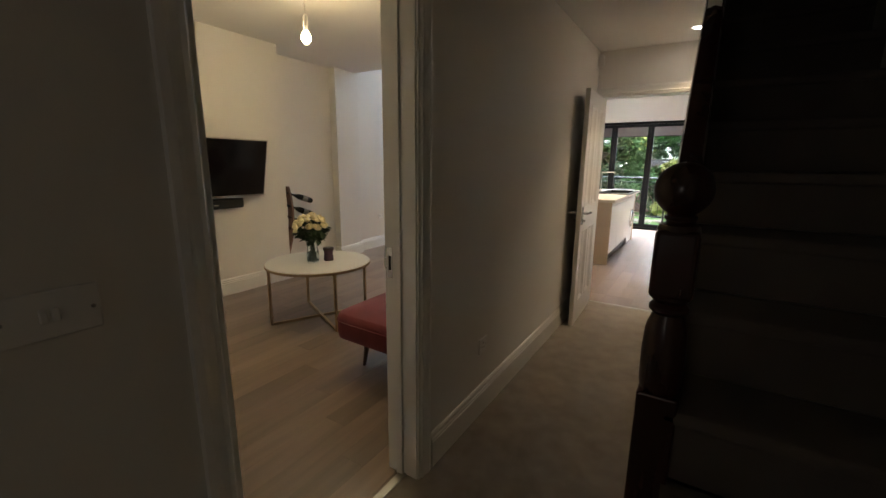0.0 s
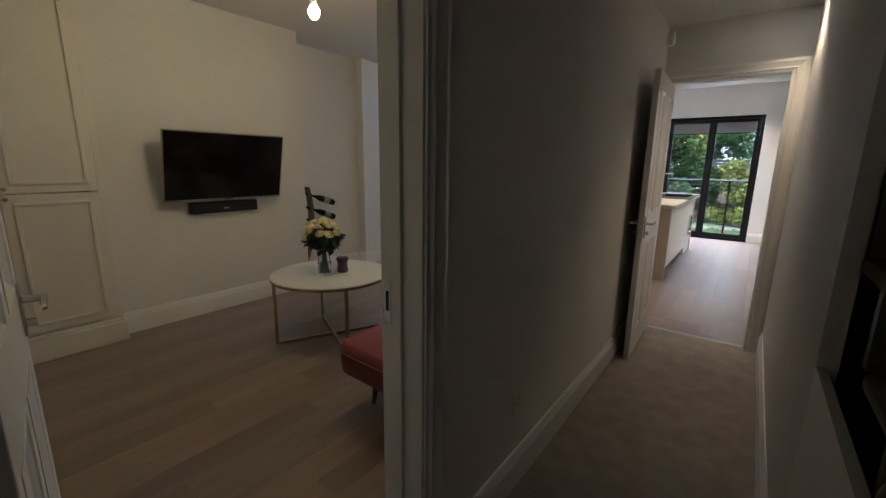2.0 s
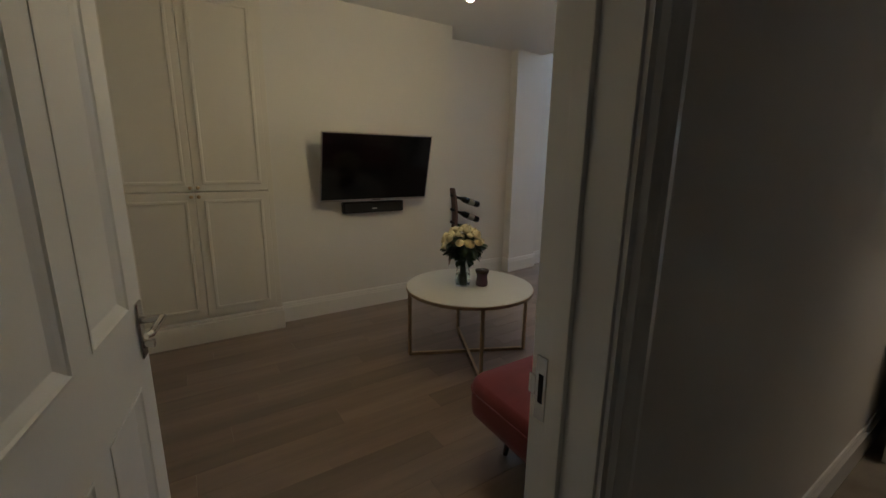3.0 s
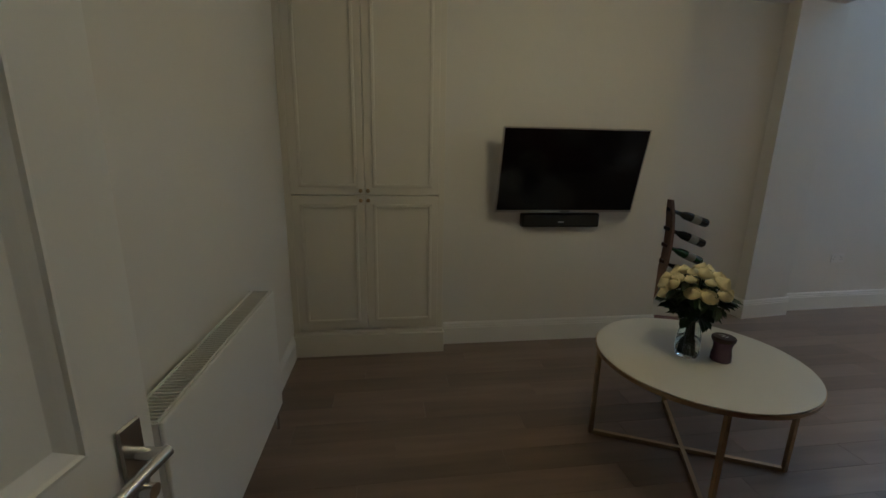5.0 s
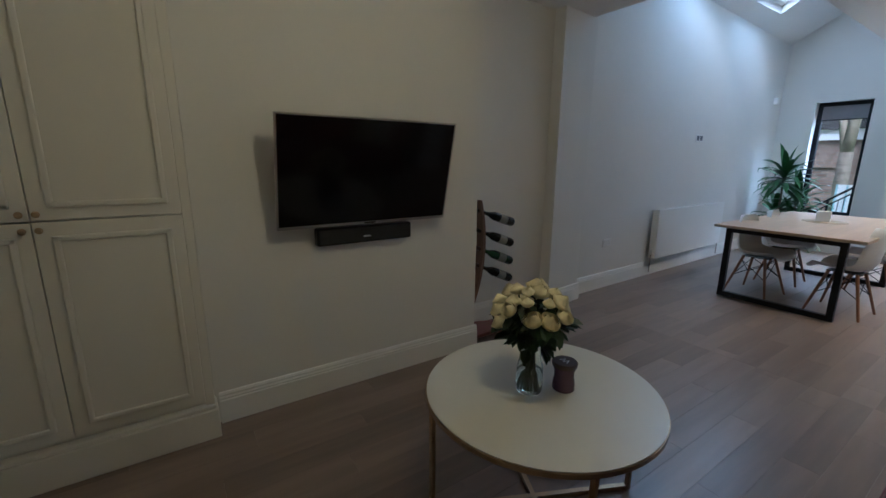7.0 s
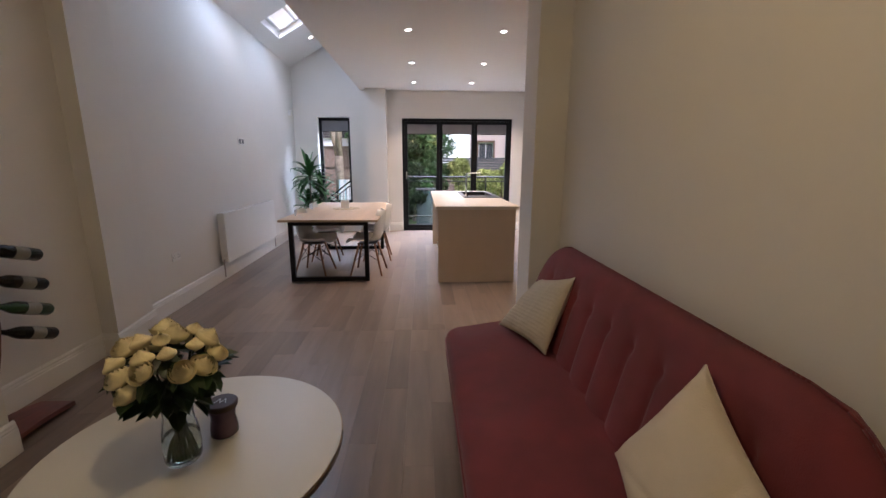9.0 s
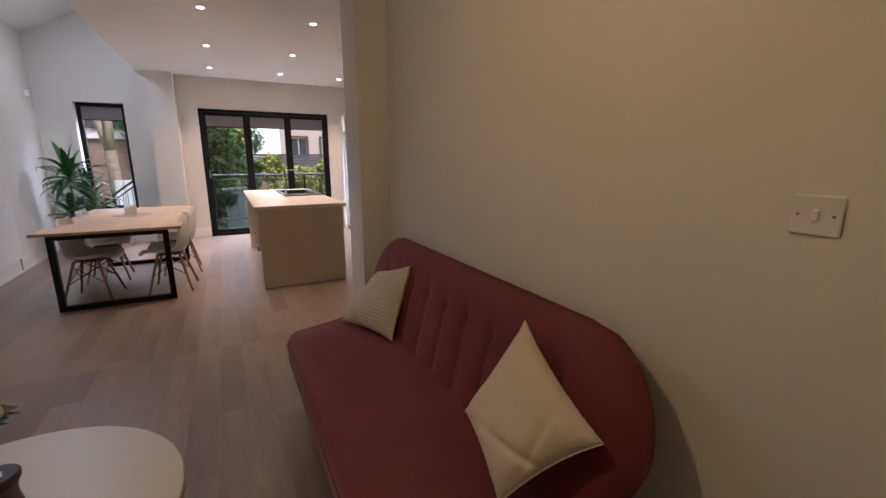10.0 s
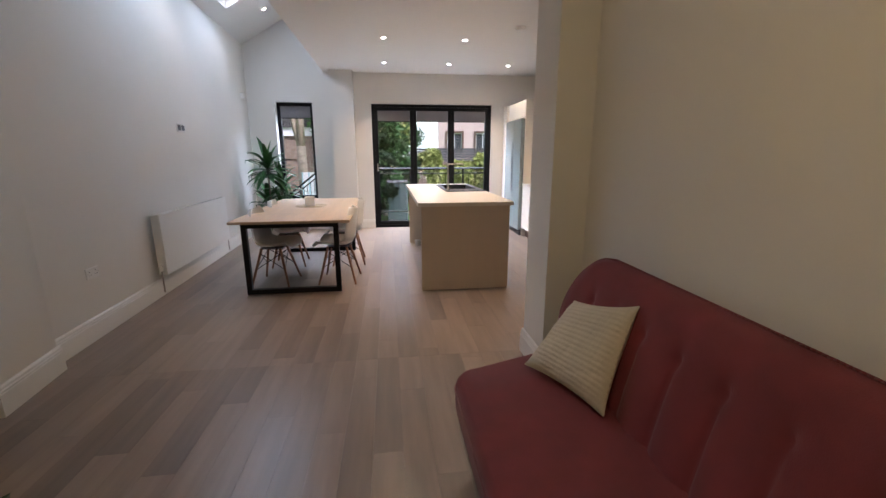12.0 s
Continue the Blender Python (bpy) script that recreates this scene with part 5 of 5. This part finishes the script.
def chair_mesh():
    c = thing("dining_chair", "white shell chair with splayed wooden legs at the table", "dining chair", group="chairs round the dining table")
    # side profile from the seat's front edge to the top of the back; the chair faces +x
    prof = [(0.235, 0.412, 0.185), (0.225, 0.432, 0.205), (0.17, 0.442, 0.225), (0.08, 0.435, 0.235), (-0.02, 0.428, 0.235), (-0.11, 0.432, 0.232), (-0.165, 0.455, 0.228), (-0.190, 0.51, 0.222), (-0.200, 0.58, 0.212), (-0.208, 0.66, 0.200), (-0.218, 0.74, 0.18), (-0.227, 0.80, 0.145), (-0.231, 0.825, 0.10)]
    NJ = 14
    bm = bmesh.new()
    grids = []
    for off in (0.0, 0.008):
        g = []
        for k, (x, z, w) in enumerate(prof):
            row = []
            for j in range(NJ + 1):
                s = 2 * j / NJ - 1
                lift = abs(s) ** 2.6
                sit = max(0, 1 - k / 7)
                row.append(bm.verts.new((x + (1 - sit) * 0.07 * lift + off * (-1 if k > 6 else 0), s * w, z + (0.055 if 1 < k < 9 else 0.02) * lift - off * (1 if k <= 6 else 0))))
            g.append(row)
        grids.append(g)
        for k in range(len(prof) - 1):
            for j in range(NJ):
                bm.faces.new((g[k][j], g[k][j + 1], g[k + 1][j + 1], g[k + 1][j]))
    a, b = grids
    K = len(prof) - 1
    for k in range(K):
        for j in (0, NJ):
            bm.faces.new((a[k][j], a[k + 1][j], b[k + 1][j], b[k][j]))
    for j in range(NJ):
        for k in (0, K):
            bm.faces.new((a[k][j], a[k][j + 1], b[k][j + 1], b[k][j]))
    smooth_edges(part("seat_shell", bm, SHELL, c, "white moulded shell"), 60)
    feet = []
    for sx, sy in ((1, 1), (1, -1), (-1, 1), (-1, -1)):
        top, foot = Vector((sx * 0.10 - 0.01, sy * 0.10, 0.405)), Vector((sx * 0.20 - 0.01, sy * 0.205, 0.0))
        feet.append((top, foot))
        bm = bmesh.new()
        tube(bm, foot, top, 0.0105, 0.0145, 12)
        smooth_edges(part("leg", bm, WOODLEG, c, "splayed wooden leg"))
    for i, j in ((0, 1), (2, 3), (0, 2), (1, 3)):
        for p, q in ((i, j), (j, i)):
            bm = bmesh.new()
            tube(bm, feet[p][0].lerp(feet[p][1], 0.12), feet[q][0].lerp(feet[q][1], 0.55), 0.0035, n=6)
            part("brace", bm, STEEL, c, "black wire brace")
    part("seat_mount", boxes(((-0.13, -0.11, 0.40), (0.11, 0.11, 0.405))), STEEL, c, "black seat mount")
    return c


ch = chair_mesh()
ch.matrix_world = pose(-4.95, 7.56, 0, 0, 0, -6)
copy_thing(ch, pose(-4.97, 8.36, 0, 0, 0, 4))
copy_thing(ch, pose(-4.27, 7.56, 0, 0, 0, 176))
copy_thing(ch, pose(-4.24, 8.36, 0, 0, 0, 183))

pm = thing("placemat", "round woven pale placemat on the oak dining table", "placemat", pose(-4.66, 8.28, 0.7655))
bm = bmesh.new()
for k in range(12):
    r0, r1 = 0.015 + k * 0.015, 0.028 + k * 0.015
    lathe(bm, [(r0, 0.0), (r0 + 0.002, 0.004), (r1 - 0.002, 0.004), (r1, 0.0)], n=40)
part("weave", bm, mat("pale_woven_straw", (0.50, 0.42, 0.30), 0.9, var=0.2, scale=60), pm, smooth=True)
tb = thing("candle_holder", "small square white holder on the woven placemat", "candle holder", pose(-4.68, 8.30, 0.7705, 0, 0, 8))
part("pot", holed("x", -0.058, 0.058, -0.058, 0.058, 0.0, 0.105, []), SHELL, tb)
part("wax", boxes(((-0.051, -0.051, 0.1052), (0.051, 0.051, 0.108))), CREAM2, tb)


def houseplant():
    p = thing("houseplant", "tall green strap-leaved houseplant in a white pot in the corner", "potted plant", pose(-5.68, 10.27, 0))
    bm = bmesh.new()
    lathe(bm, [(0.12, 0), (0.13, 0.01), (0.165, 0.30), (0.16, 0.31), (0.15, 0.29)], n=30)
    smooth_edges(part("pot", bm, SHELL, p, "white round pot"), 50)
    bm = bmesh.new()
    lathe(bm, [(0.001, 0.27), (0.148, 0.275), (0.148, 0.28), (0.001, 0.285)], n=20)
    part("soil", bm, EDGEW, p)
    rnd = random.Random(8)
    canes = ((0.0, -0.03, 1.24, 40, 0.54), (0.12, 0.05, 0.86, 30, 0.52), (-0.05, 0.06, 0.66, 26, 0.46), (0.16, -0.09, 0.52, 22, 0.48))
    for x, y, h, cnt, L0 in canes:
        bm = bmesh.new()
        tube(bm, (x, y, 0.27), (x * 1.5, y * 1.5, h), 0.018, 0.013, 12)
        smooth_edges(part("cane", bm, BARK, p))
        bm = bmesh.new()
        for k in range(cnt):
            az = k * 2.4 + rnd.uniform(-0.2, 0.2)
            el = radians(76 - 92 * (k / cnt) ** 0.8 + rnd.uniform(-8, 8))
            L = L0 * rnd.uniform(0.75, 1.1)
            droop = rnd.uniform(0.8, 1.7)
            z0 = h - 0.18 * (k / cnt)
            base = Vector((x * 1.5, y * 1.5, z0))
            q = base.copy()
            dirn = Vector((math.cos(az) * math.cos(el), math.sin(az) * math.cos(el), math.sin(el)))
            side = Vector((-math.sin(az), math.cos(az), 0))
            prev = None
            for s in range(8):
                t = s / 7
                w = 0.043 * math.sin(math.pi * min(1, 0.18 + t * 0.82)) + 0.001
                row = [bm.verts.new(q + side * w), bm.verts.new(q - Vector((0, 0, w * 0.35))), bm.verts.new(q - side * w)]
                if prev:
                    bm.faces.new((prev[0], prev[1], row[1], row[0]))
                    bm.faces.new((prev[1], prev[2], row[2], row[1]))
                prev = row
                dirn = (dirn + Vector((0, 0, -droop * 0.16 * (0.4 + t)))).normalized()
                q = q + dirn * (L / 7)
        for v in bm.verts:
            v.co.x = max(v.co.x, -0.30)
            v.co.y = min(v.co.y, 0.64)
        part("leaf_crown", bm, GREEN, p, "crown of long green leaves", True)


houseplant()

for k, (x, y) in enumerate([(a, b) for a in (-3.69, -2.64) for b in (7.12, 8.63, 10.08)] + [(-1.64, 10.08), (-1.64, 8.63)]):
    d = thing("downlight", "round white recessed ceiling spotlight, lit", "downlight", pose(x, y, ZK), group="downlights in the kitchen ceiling")
    bm = bmesh.new()
    lathe(bm, [(0.029, -0.003), (0.042, -0.006), (0.050, -0.003), (0.050, -0.0005), (0.029, -0.0005), (0.029, -0.003)], n=28, caps=False)
    smooth_edges(part("ring", bm, SHELL, d))
    bm = bmesh.new()
    lathe(bm, [(0.001, -0.0032), (0.0285, -0.0028), (0.0285, -0.001), (0.001, -0.001)], n=24)
    part("lens", bm, DLGLOW, d, "lit lens")
    sp = new("downlight_beam", bpy.data.lights.new("downlight_beam", "SPOT"))
    sp.data.energy, sp.data.color, sp.data.spot_size, sp.data.spot_blend, sp.data.shadow_soft_size = 22 * K_DOWN, (1.0, 0.72, 0.42), radians(110), 0.8, 0.03
    sp.matrix_world = look((x, y, ZK - 0.02), (x, y + 0.001, 0))
x = -5.515
d = thing("downlight", "round white spotlight in the sloping ceiling, lit", "downlight", pose(x, 10.24, zs(x) - 0.001, 0, -30.5, 0), group="downlights in the kitchen ceiling")
bm = bmesh.new()
lathe(bm, [(0.029, -0.003), (0.042, -0.006), (0.050, -0.003), (0.050, -0.0005), (0.029, -0.0005), (0.029, -0.003)], n=28, caps=False)
smooth_edges(part("ring", bm, SHELL, d))
bm = bmesh.new()
lathe(bm, [(0.001, -0.0032), (0.0285, -0.0028), (0.0285, -0.001), (0.001, -0.001)], n=24)
part("lens", bm, DLGLOW, d, "lit lens")
d = thing("downlight", "round white recessed spotlight in the hall ceiling, lit", "downlight", pose(-1.60, 4.85, ZH))
bm = bmesh.new()
lathe(bm, [(0.029, -0.003), (0.042, -0.006), (0.050, -0.003), (0.050, -0.0005), (0.029, -0.0005), (0.029, -0.003)], n=28, caps=False)
smooth_edges(part("ring", bm, SHELL, d))
bm = bmesh.new()
lathe(bm, [(0.001, -0.0032), (0.0285, -0.0028), (0.0285, -0.001), (0.001, -0.001)], n=24)
part("lens", bm, DLGLOW, d, "lit lens")
sp = new("downlight_beam", bpy.data.lights.new("downlight_beam", "SPOT"))
sp.data.energy, sp.data.color, sp.data.spot_size, sp.data.spot_blend, sp.data.shadow_soft_size = 7.0 * K_DOWN, (1.0, 0.70, 0.38), radians(110), 0.8, 0.03
sp.matrix_world = look((-1.60, 4.85, ZH - 0.02), (-1.60, 4.851, 0))

sm = thing("smoke_alarm", "round white smoke alarm on the kitchen ceiling", "smoke alarm", pose(-2.10, 8.0, ZK))
bm = bmesh.new()
lathe(bm, [(0.055, -0.001), (0.058, -0.012), (0.05, -0.03), (0.03, -0.038), (0.001, -0.039)], n=30)
smooth_edges(part("cover", bm, SHELL, sm), 40)
bm = bmesh.new()
lathe(bm, [(0.066, -0.0005), (0.066, -0.010), (0.056, -0.011)], n=30)
part("base", bm, SHELL, sm)

# ---- garden ----
GZ = -0.42
structure("ground", boxes(((-200, YF + 0.285, GZ - 0.3), (200, 260, GZ))), LAWN, "mown green lawn")


def railing(name, pts, label):
    """A black steel balustrade along points (x, y, z of its foot)."""
    r = thing(name, label, "railing")
    for a, b in zip(pts, pts[1:]):
        a, b = Vector(a), Vector(b)
        for h, s in ((1.06, 0.022), (0.96, 0.013), (0.17, 0.014)):
            bm = bmesh.new()
            tube(bm, a + Vector((0, 0, h)), b + Vector((0, 0, h)), s, n=4)
            part("rail", bm, STEEL, r)
        n = max(2, int((b - a).length / 0.125))
        for k in range(n + 1):
            p = a.lerp(b, k / n)
            bm = bmesh.new()
            thick = k % 9 == 0
            tube(bm, (p.x, p.y, GZ) if thick else p + Vector((0, 0, 0.17)), p + Vector((0, 0, 1.05 if thick else 0.96)), 0.02 if thick else 0.006, n=6)
            part("post" if thick else "baluster", bm, STEEL, r)


railing("balcony_railing", [(-4.35, YF + 0.75, 0.05), (-0.6, YF + 0.75, 0.05)], "black steel balcony railing outside the glazed doors")
railing("stair_railing", [(-6.35, YF + 1.9, -0.85), (-5.05, YF + 0.75, 0.05), (-4.36, YF + 0.75, 0.05)], "black steel stair railing descending to the garden")


def leaf_cloud(name, blobs, n, size, material, parent, seed):
    rnd = random.Random(seed)
    verts, faces = [], []
    tot = sum(b[3] ** 2 for b in blobs)
    for bx, by, bz, br in blobs:
        for _ in range(int(n * br * br / tot)):
            v = Vector((rnd.gauss(0, 1), rnd.gauss(0, 1), rnd.gauss(0, 1))).normalized() * br * rnd.uniform(0.55, 1.08)
            v.z *= 0.85
            c = Vector((bx, by, bz)) + v
            if c.z < GZ + 0.02:
                continue
            a = Vector((rnd.gauss(0, 1), rnd.gauss(0, 1), rnd.gauss(0, 0.6))).normalized()
            b = a.cross(Vector((rnd.gauss(0, 1), rnd.gauss(0, 1), rnd.gauss(0, 1)))).normalized()
            s = size * rnd.uniform(0.6, 1.3)
            k = len(verts)
            verts += [c - a * s, c + b * s * 0.45, c + a * s, c - b * s * 0.45]
            faces.append((k, k + 1, k + 2, k + 3))
    me = bpy.data.meshes.new(name)
    me.from_pydata([tuple(v) for v in verts], [], faces)
    me.materials.append(material)
    ob = new(name, me)
    ob.parent = parent
    return tagged(ob, kind="stuff")


def tree(name, label, x, y, h, r, n, material, seed, trunk_r=0.12, lean=0.0, clumps=11, low=0.35, cat="tree", second=None):
    t = thing(name, label, cat)
    rnd = random.Random(seed)
    bm = bmesh.new()
    top = Vector((x + lean, y, GZ + h * 0.55))
    tube(bm, (x, y, GZ - 0.05), top, trunk_r, trunk_r * 0.6, 12)
    blobs = []
    for k in range(clumps):
        a = rnd.uniform(0, 6.28)
        rr = r * rnd.uniform(0.15, 0.85)
        z = GZ + h * rnd.uniform(low, 0.92)
        p = Vector((x + lean + rr * math.cos(a), y + rr * math.sin(a) * 0.8, z))
        tube(bm, top - Vector((0, 0, rnd.uniform(0, h * 0.2))), p, trunk_r * 0.35, 0.015, 6)
        blobs.append((p.x, p.y, p.z, r * rnd.uniform(0.28, 0.48)))
    part("trunk", bm, BARK, t, smooth=True)
    leaf_cloud("crown", blobs, n, 0.075, material, t, seed + 1)
    if second:
        leaf_cloud("crown", blobs[: len(blobs) // 3], n // 4, 0.08, second, t, seed + 2)
    return t


tree("garden_tree", "broad dense tree with dark green leaves behind the garden wall", -3.9, 27.5, 8.0, 2.1, 26000, TREE, 5, clumps=26, low=0.12, second=HEDGE)
tree("garden_tree", "dense green garden tree with yellowing leaves", -4.75, 16.6, 5.0, 1.55, 24000, TREE, 3, clumps=22, low=0.12, second=TREEY)
for k, (x, y, h, r) in enumerate(((-2.3, 17.2, 1.9, 0.9), (-1.1, 17.6, 1.75, 0.9), (0.2, 17.5, 1.9, 0.9), (-3.1, 17.8, 2.0, 0.9))):
    tree("shrub", "leafy yellow-green shrub in front of the garden wall", x, y, h, r, 6000, TREEY if k < 3 else TREE, 21 + 10 * k, trunk_r=0.05, low=0.15, cat="shrub")
for k, (x, y) in enumerate(((-4.0, 14.3), (-4.9, 14.8))):
    tree("shrub", "dark green shrub at the lawn's edge", x, y, 1.9 - 0.2 * k, 0.75, 8000, HEDGE, 61 + 10 * k, trunk_r=0.05, low=0.1, cat="shrub")

bt = thing("bare_tree", "pale forked tree trunk outside the narrow window", "tree")
bm = bmesh.new()
tube(bm, (-5.76, 13.6, GZ), (-5.78, 13.6, 1.6), 0.125, 0.11, 14)
tube(bm, (-5.78, 13.6, 1.55), (-5.70, 13.6, 3.6), 0.10, 0.07, 12)
tube(bm, (-5.78, 13.6, 1.5), (-6.14, 13.7, 3.2), 0.075, 0.05, 12)
part("trunk", bm, BARK, bt, smooth=True)

structure("garden_wall", boxes(((-14, 19.0, GZ), (12, 19.25, 1.05)), ((-14, 18.97, 1.051), (12, 19.28, 1.12))), BRICKG, "weathered brick garden wall")
fence = thing("garden_fence", "dark grey slatted timber fence beyond the garden wall", "fence")
for k in range(9):
    part("slat", boxes(((-3.2, 19.40, 0.75 + k * 0.10), (12, 19.43, 0.84 + k * 0.10)), bevel=0.004), SLATE, fence)
for k in range(9):
    part("post", boxes(((-3.2 + k * 1.9, 19.44, GZ), (-3.1 + k * 1.9, 19.54, 1.66))), SLATE, fence)
screen = thing("garden_screen", "pale blue panel leaning by the bare tree", "garden panel", pose(-5.52, 12.95, GZ, -6, 0, 12))
part("sheet", boxes(((-0.16, 0, 0), (0.16, 0.03, 1.42)), bevel=0.006), WHITEU, screen)
for k in range(3):
    part("batten", boxes(((-0.16 + k * 0.145, -0.018, 0.0), (-0.13 + k * 0.145, -0.001, 1.42)), bevel=0.003), PALEB, screen, "pale blue batten")
rocks = random.Random(77)
bm = bmesh.new()
for k in range(150):
    x = rocks.uniform(-5.2, -0.2)
    m = Matrix.Translation((x, 15.75 + rocks.uniform(-0.2, 0.25) + 0.12 * math.sin(x * 2), GZ + 0.03)) @ Matrix.Rotation(rocks.uniform(0, 6), 4, "Z") @ Matrix.Diagonal((rocks.uniform(0.05, 0.12), rocks.uniform(0.05, 0.09), rocks.uniform(0.04, 0.08), 1))
    bmesh.ops.create_icosphere(bm, subdivisions=1, radius=1, matrix=m)
tagged(part("border_stones", bm, STONEP, None, "row of pale stones edging the lawn", True), category="edging stones", kind="stuff")
nb = thing("outbuilding", "brick outbuilding with pale eaves strip and dark roof", "outbuilding")
part("wall", boxes(((-12, 16.2, GZ), (-5.6, 18.9, 1.95)), ((-12.04, 16.14, 1.28), (-5.56, 16.199, 1.34))), BRICKG, nb)
part("eaves", boxes(((-12.1, 16.1, 1.951), (-5.5, 19.0, 2.20))), WHITEU, nb, "pale blue-white eaves strip")
part("roof", prism([(-12.2, 16.0), (-5.4, 16.0), (-5.4, 19.0), (-12.2, 19.0)], 2.201, 2.9), ROOF, nb)


def house(x0, x1, y, label):
    h = thing("house", label, "house")
    wins = [(x, x + 1.2, z, z + 1.3) for z in (4.3, 1.75) for x in [x0 + 0.7 + k * 2.3 for k in range(int((x1 - x0 - 1.2) / 2.3))]]
    part("wall", holed("x", y, y + 0.3, x0, x1, GZ, 6.6, wins), BRICKP, h)
    part("roof", prism([(x0 - 0.2, y - 0.3), (x1 + 0.2, y - 0.3), (x1 + 0.2, y + 5), (x0 - 0.2, y + 5)], 6.601, 8.0), ROOF, h)
    for a, b, c, d in wins:
        if c < 3:
            part("surround", holed("x", y - 0.12, y - 0.001, a - 0.12, b + 0.12, c - 0.15, d + 0.15, [(a, b, c, d)]), EDGEW, h, "brown timber window surround")
        w = part("window", holed("x", y + 0.06, y + 0.14, a + 0.001, b - 0.001, c + 0.001, d - 0.001, [(a + 0.07, (a + b) / 2 - 0.03, c + 0.07, d - 0.07), ((a + b) / 2 + 0.03, b - 0.07, c + 0.07, d - 0.07)]), WHITEU, h, "white framed window")
        part("pane", boxes(((a + 0.06, y + 0.10, c + 0.06), (b - 0.06, y + 0.11, d - 0.06))), DARKG, w)


house(0.3, 11.5, 36.0, "pink brick house with white windows behind the garden wall")
structure("backdrop", boxes(((-260, 190, -2), (260, 190.5, 150))), glow("bright_overcast_sky", (0.93, 0.96, 1.0), 1.3), "bright overcast sky")
shed = thing("garden_box", "blue-grey garden storage box beside the dark shrub", "storage box", pose(-3.45, 14.6, GZ))
part("body", boxes(((-0.28, -0.3, 0.0), (0.28, 0.3, 1.05)), bevel=0.02), BLUEP, shed)
part("lid", boxes(((-0.30, -0.33, 1.051), (0.30, 0.33, 1.10)), bevel=0.01), GREYP, shed)

# ---- laminate planks ----
PW, PL, G = 0.146, 1.22, 0.0005
plank_cache = {}


def plank(x, y, w, l, parent):
    key = (round(w, 3), round(l, 3))
    if key not in plank_cache:
        bm = boxes(((0, 0, -0.010), (w - G, l - G, 0.0)), bevel=0.0005)
        bmesh.ops.recalc_face_normals(bm, faces=bm.faces)
        me = bpy.data.meshes.new("plank")
        bm.to_mesh(me)
        bm.free()
        me.materials.append(PLANK)
        plank_cache[key] = me
    ob = new("plank", plank_cache[key])
    ob.location = (x, y, 0)
    ob.parent = parent


floor = bpy.data.objects["floor"]


def lay(x0, x1, y0, y1, y_start):
    k = math.floor(x0 / PW)
    while k * PW < x1:
        a, b = max(x0, k * PW), min(x1, (k + 1) * PW)
        if b - a > 0.004:
            off = (k * 0.43) % 1 * PL
            j = math.floor((y0 - off) / PL)
            while off + j * PL < y1:
                c, d = max(y0, off + j * PL), min(y1, off + (j + 1) * PL)
                if d - c > 0.004:
                    plank(a, c, b - a, d - c, floor)
                j += 1
        k += 1


lay(XA, XL + 0.06, YS, YP1 - 0.06, 0)
lay(-6.13, -0.86, YP1 - 0.06, YF, 0)
lay(XH + 0.01, -0.86, YE1 - 0.085, YP1 - 0.06, 0)
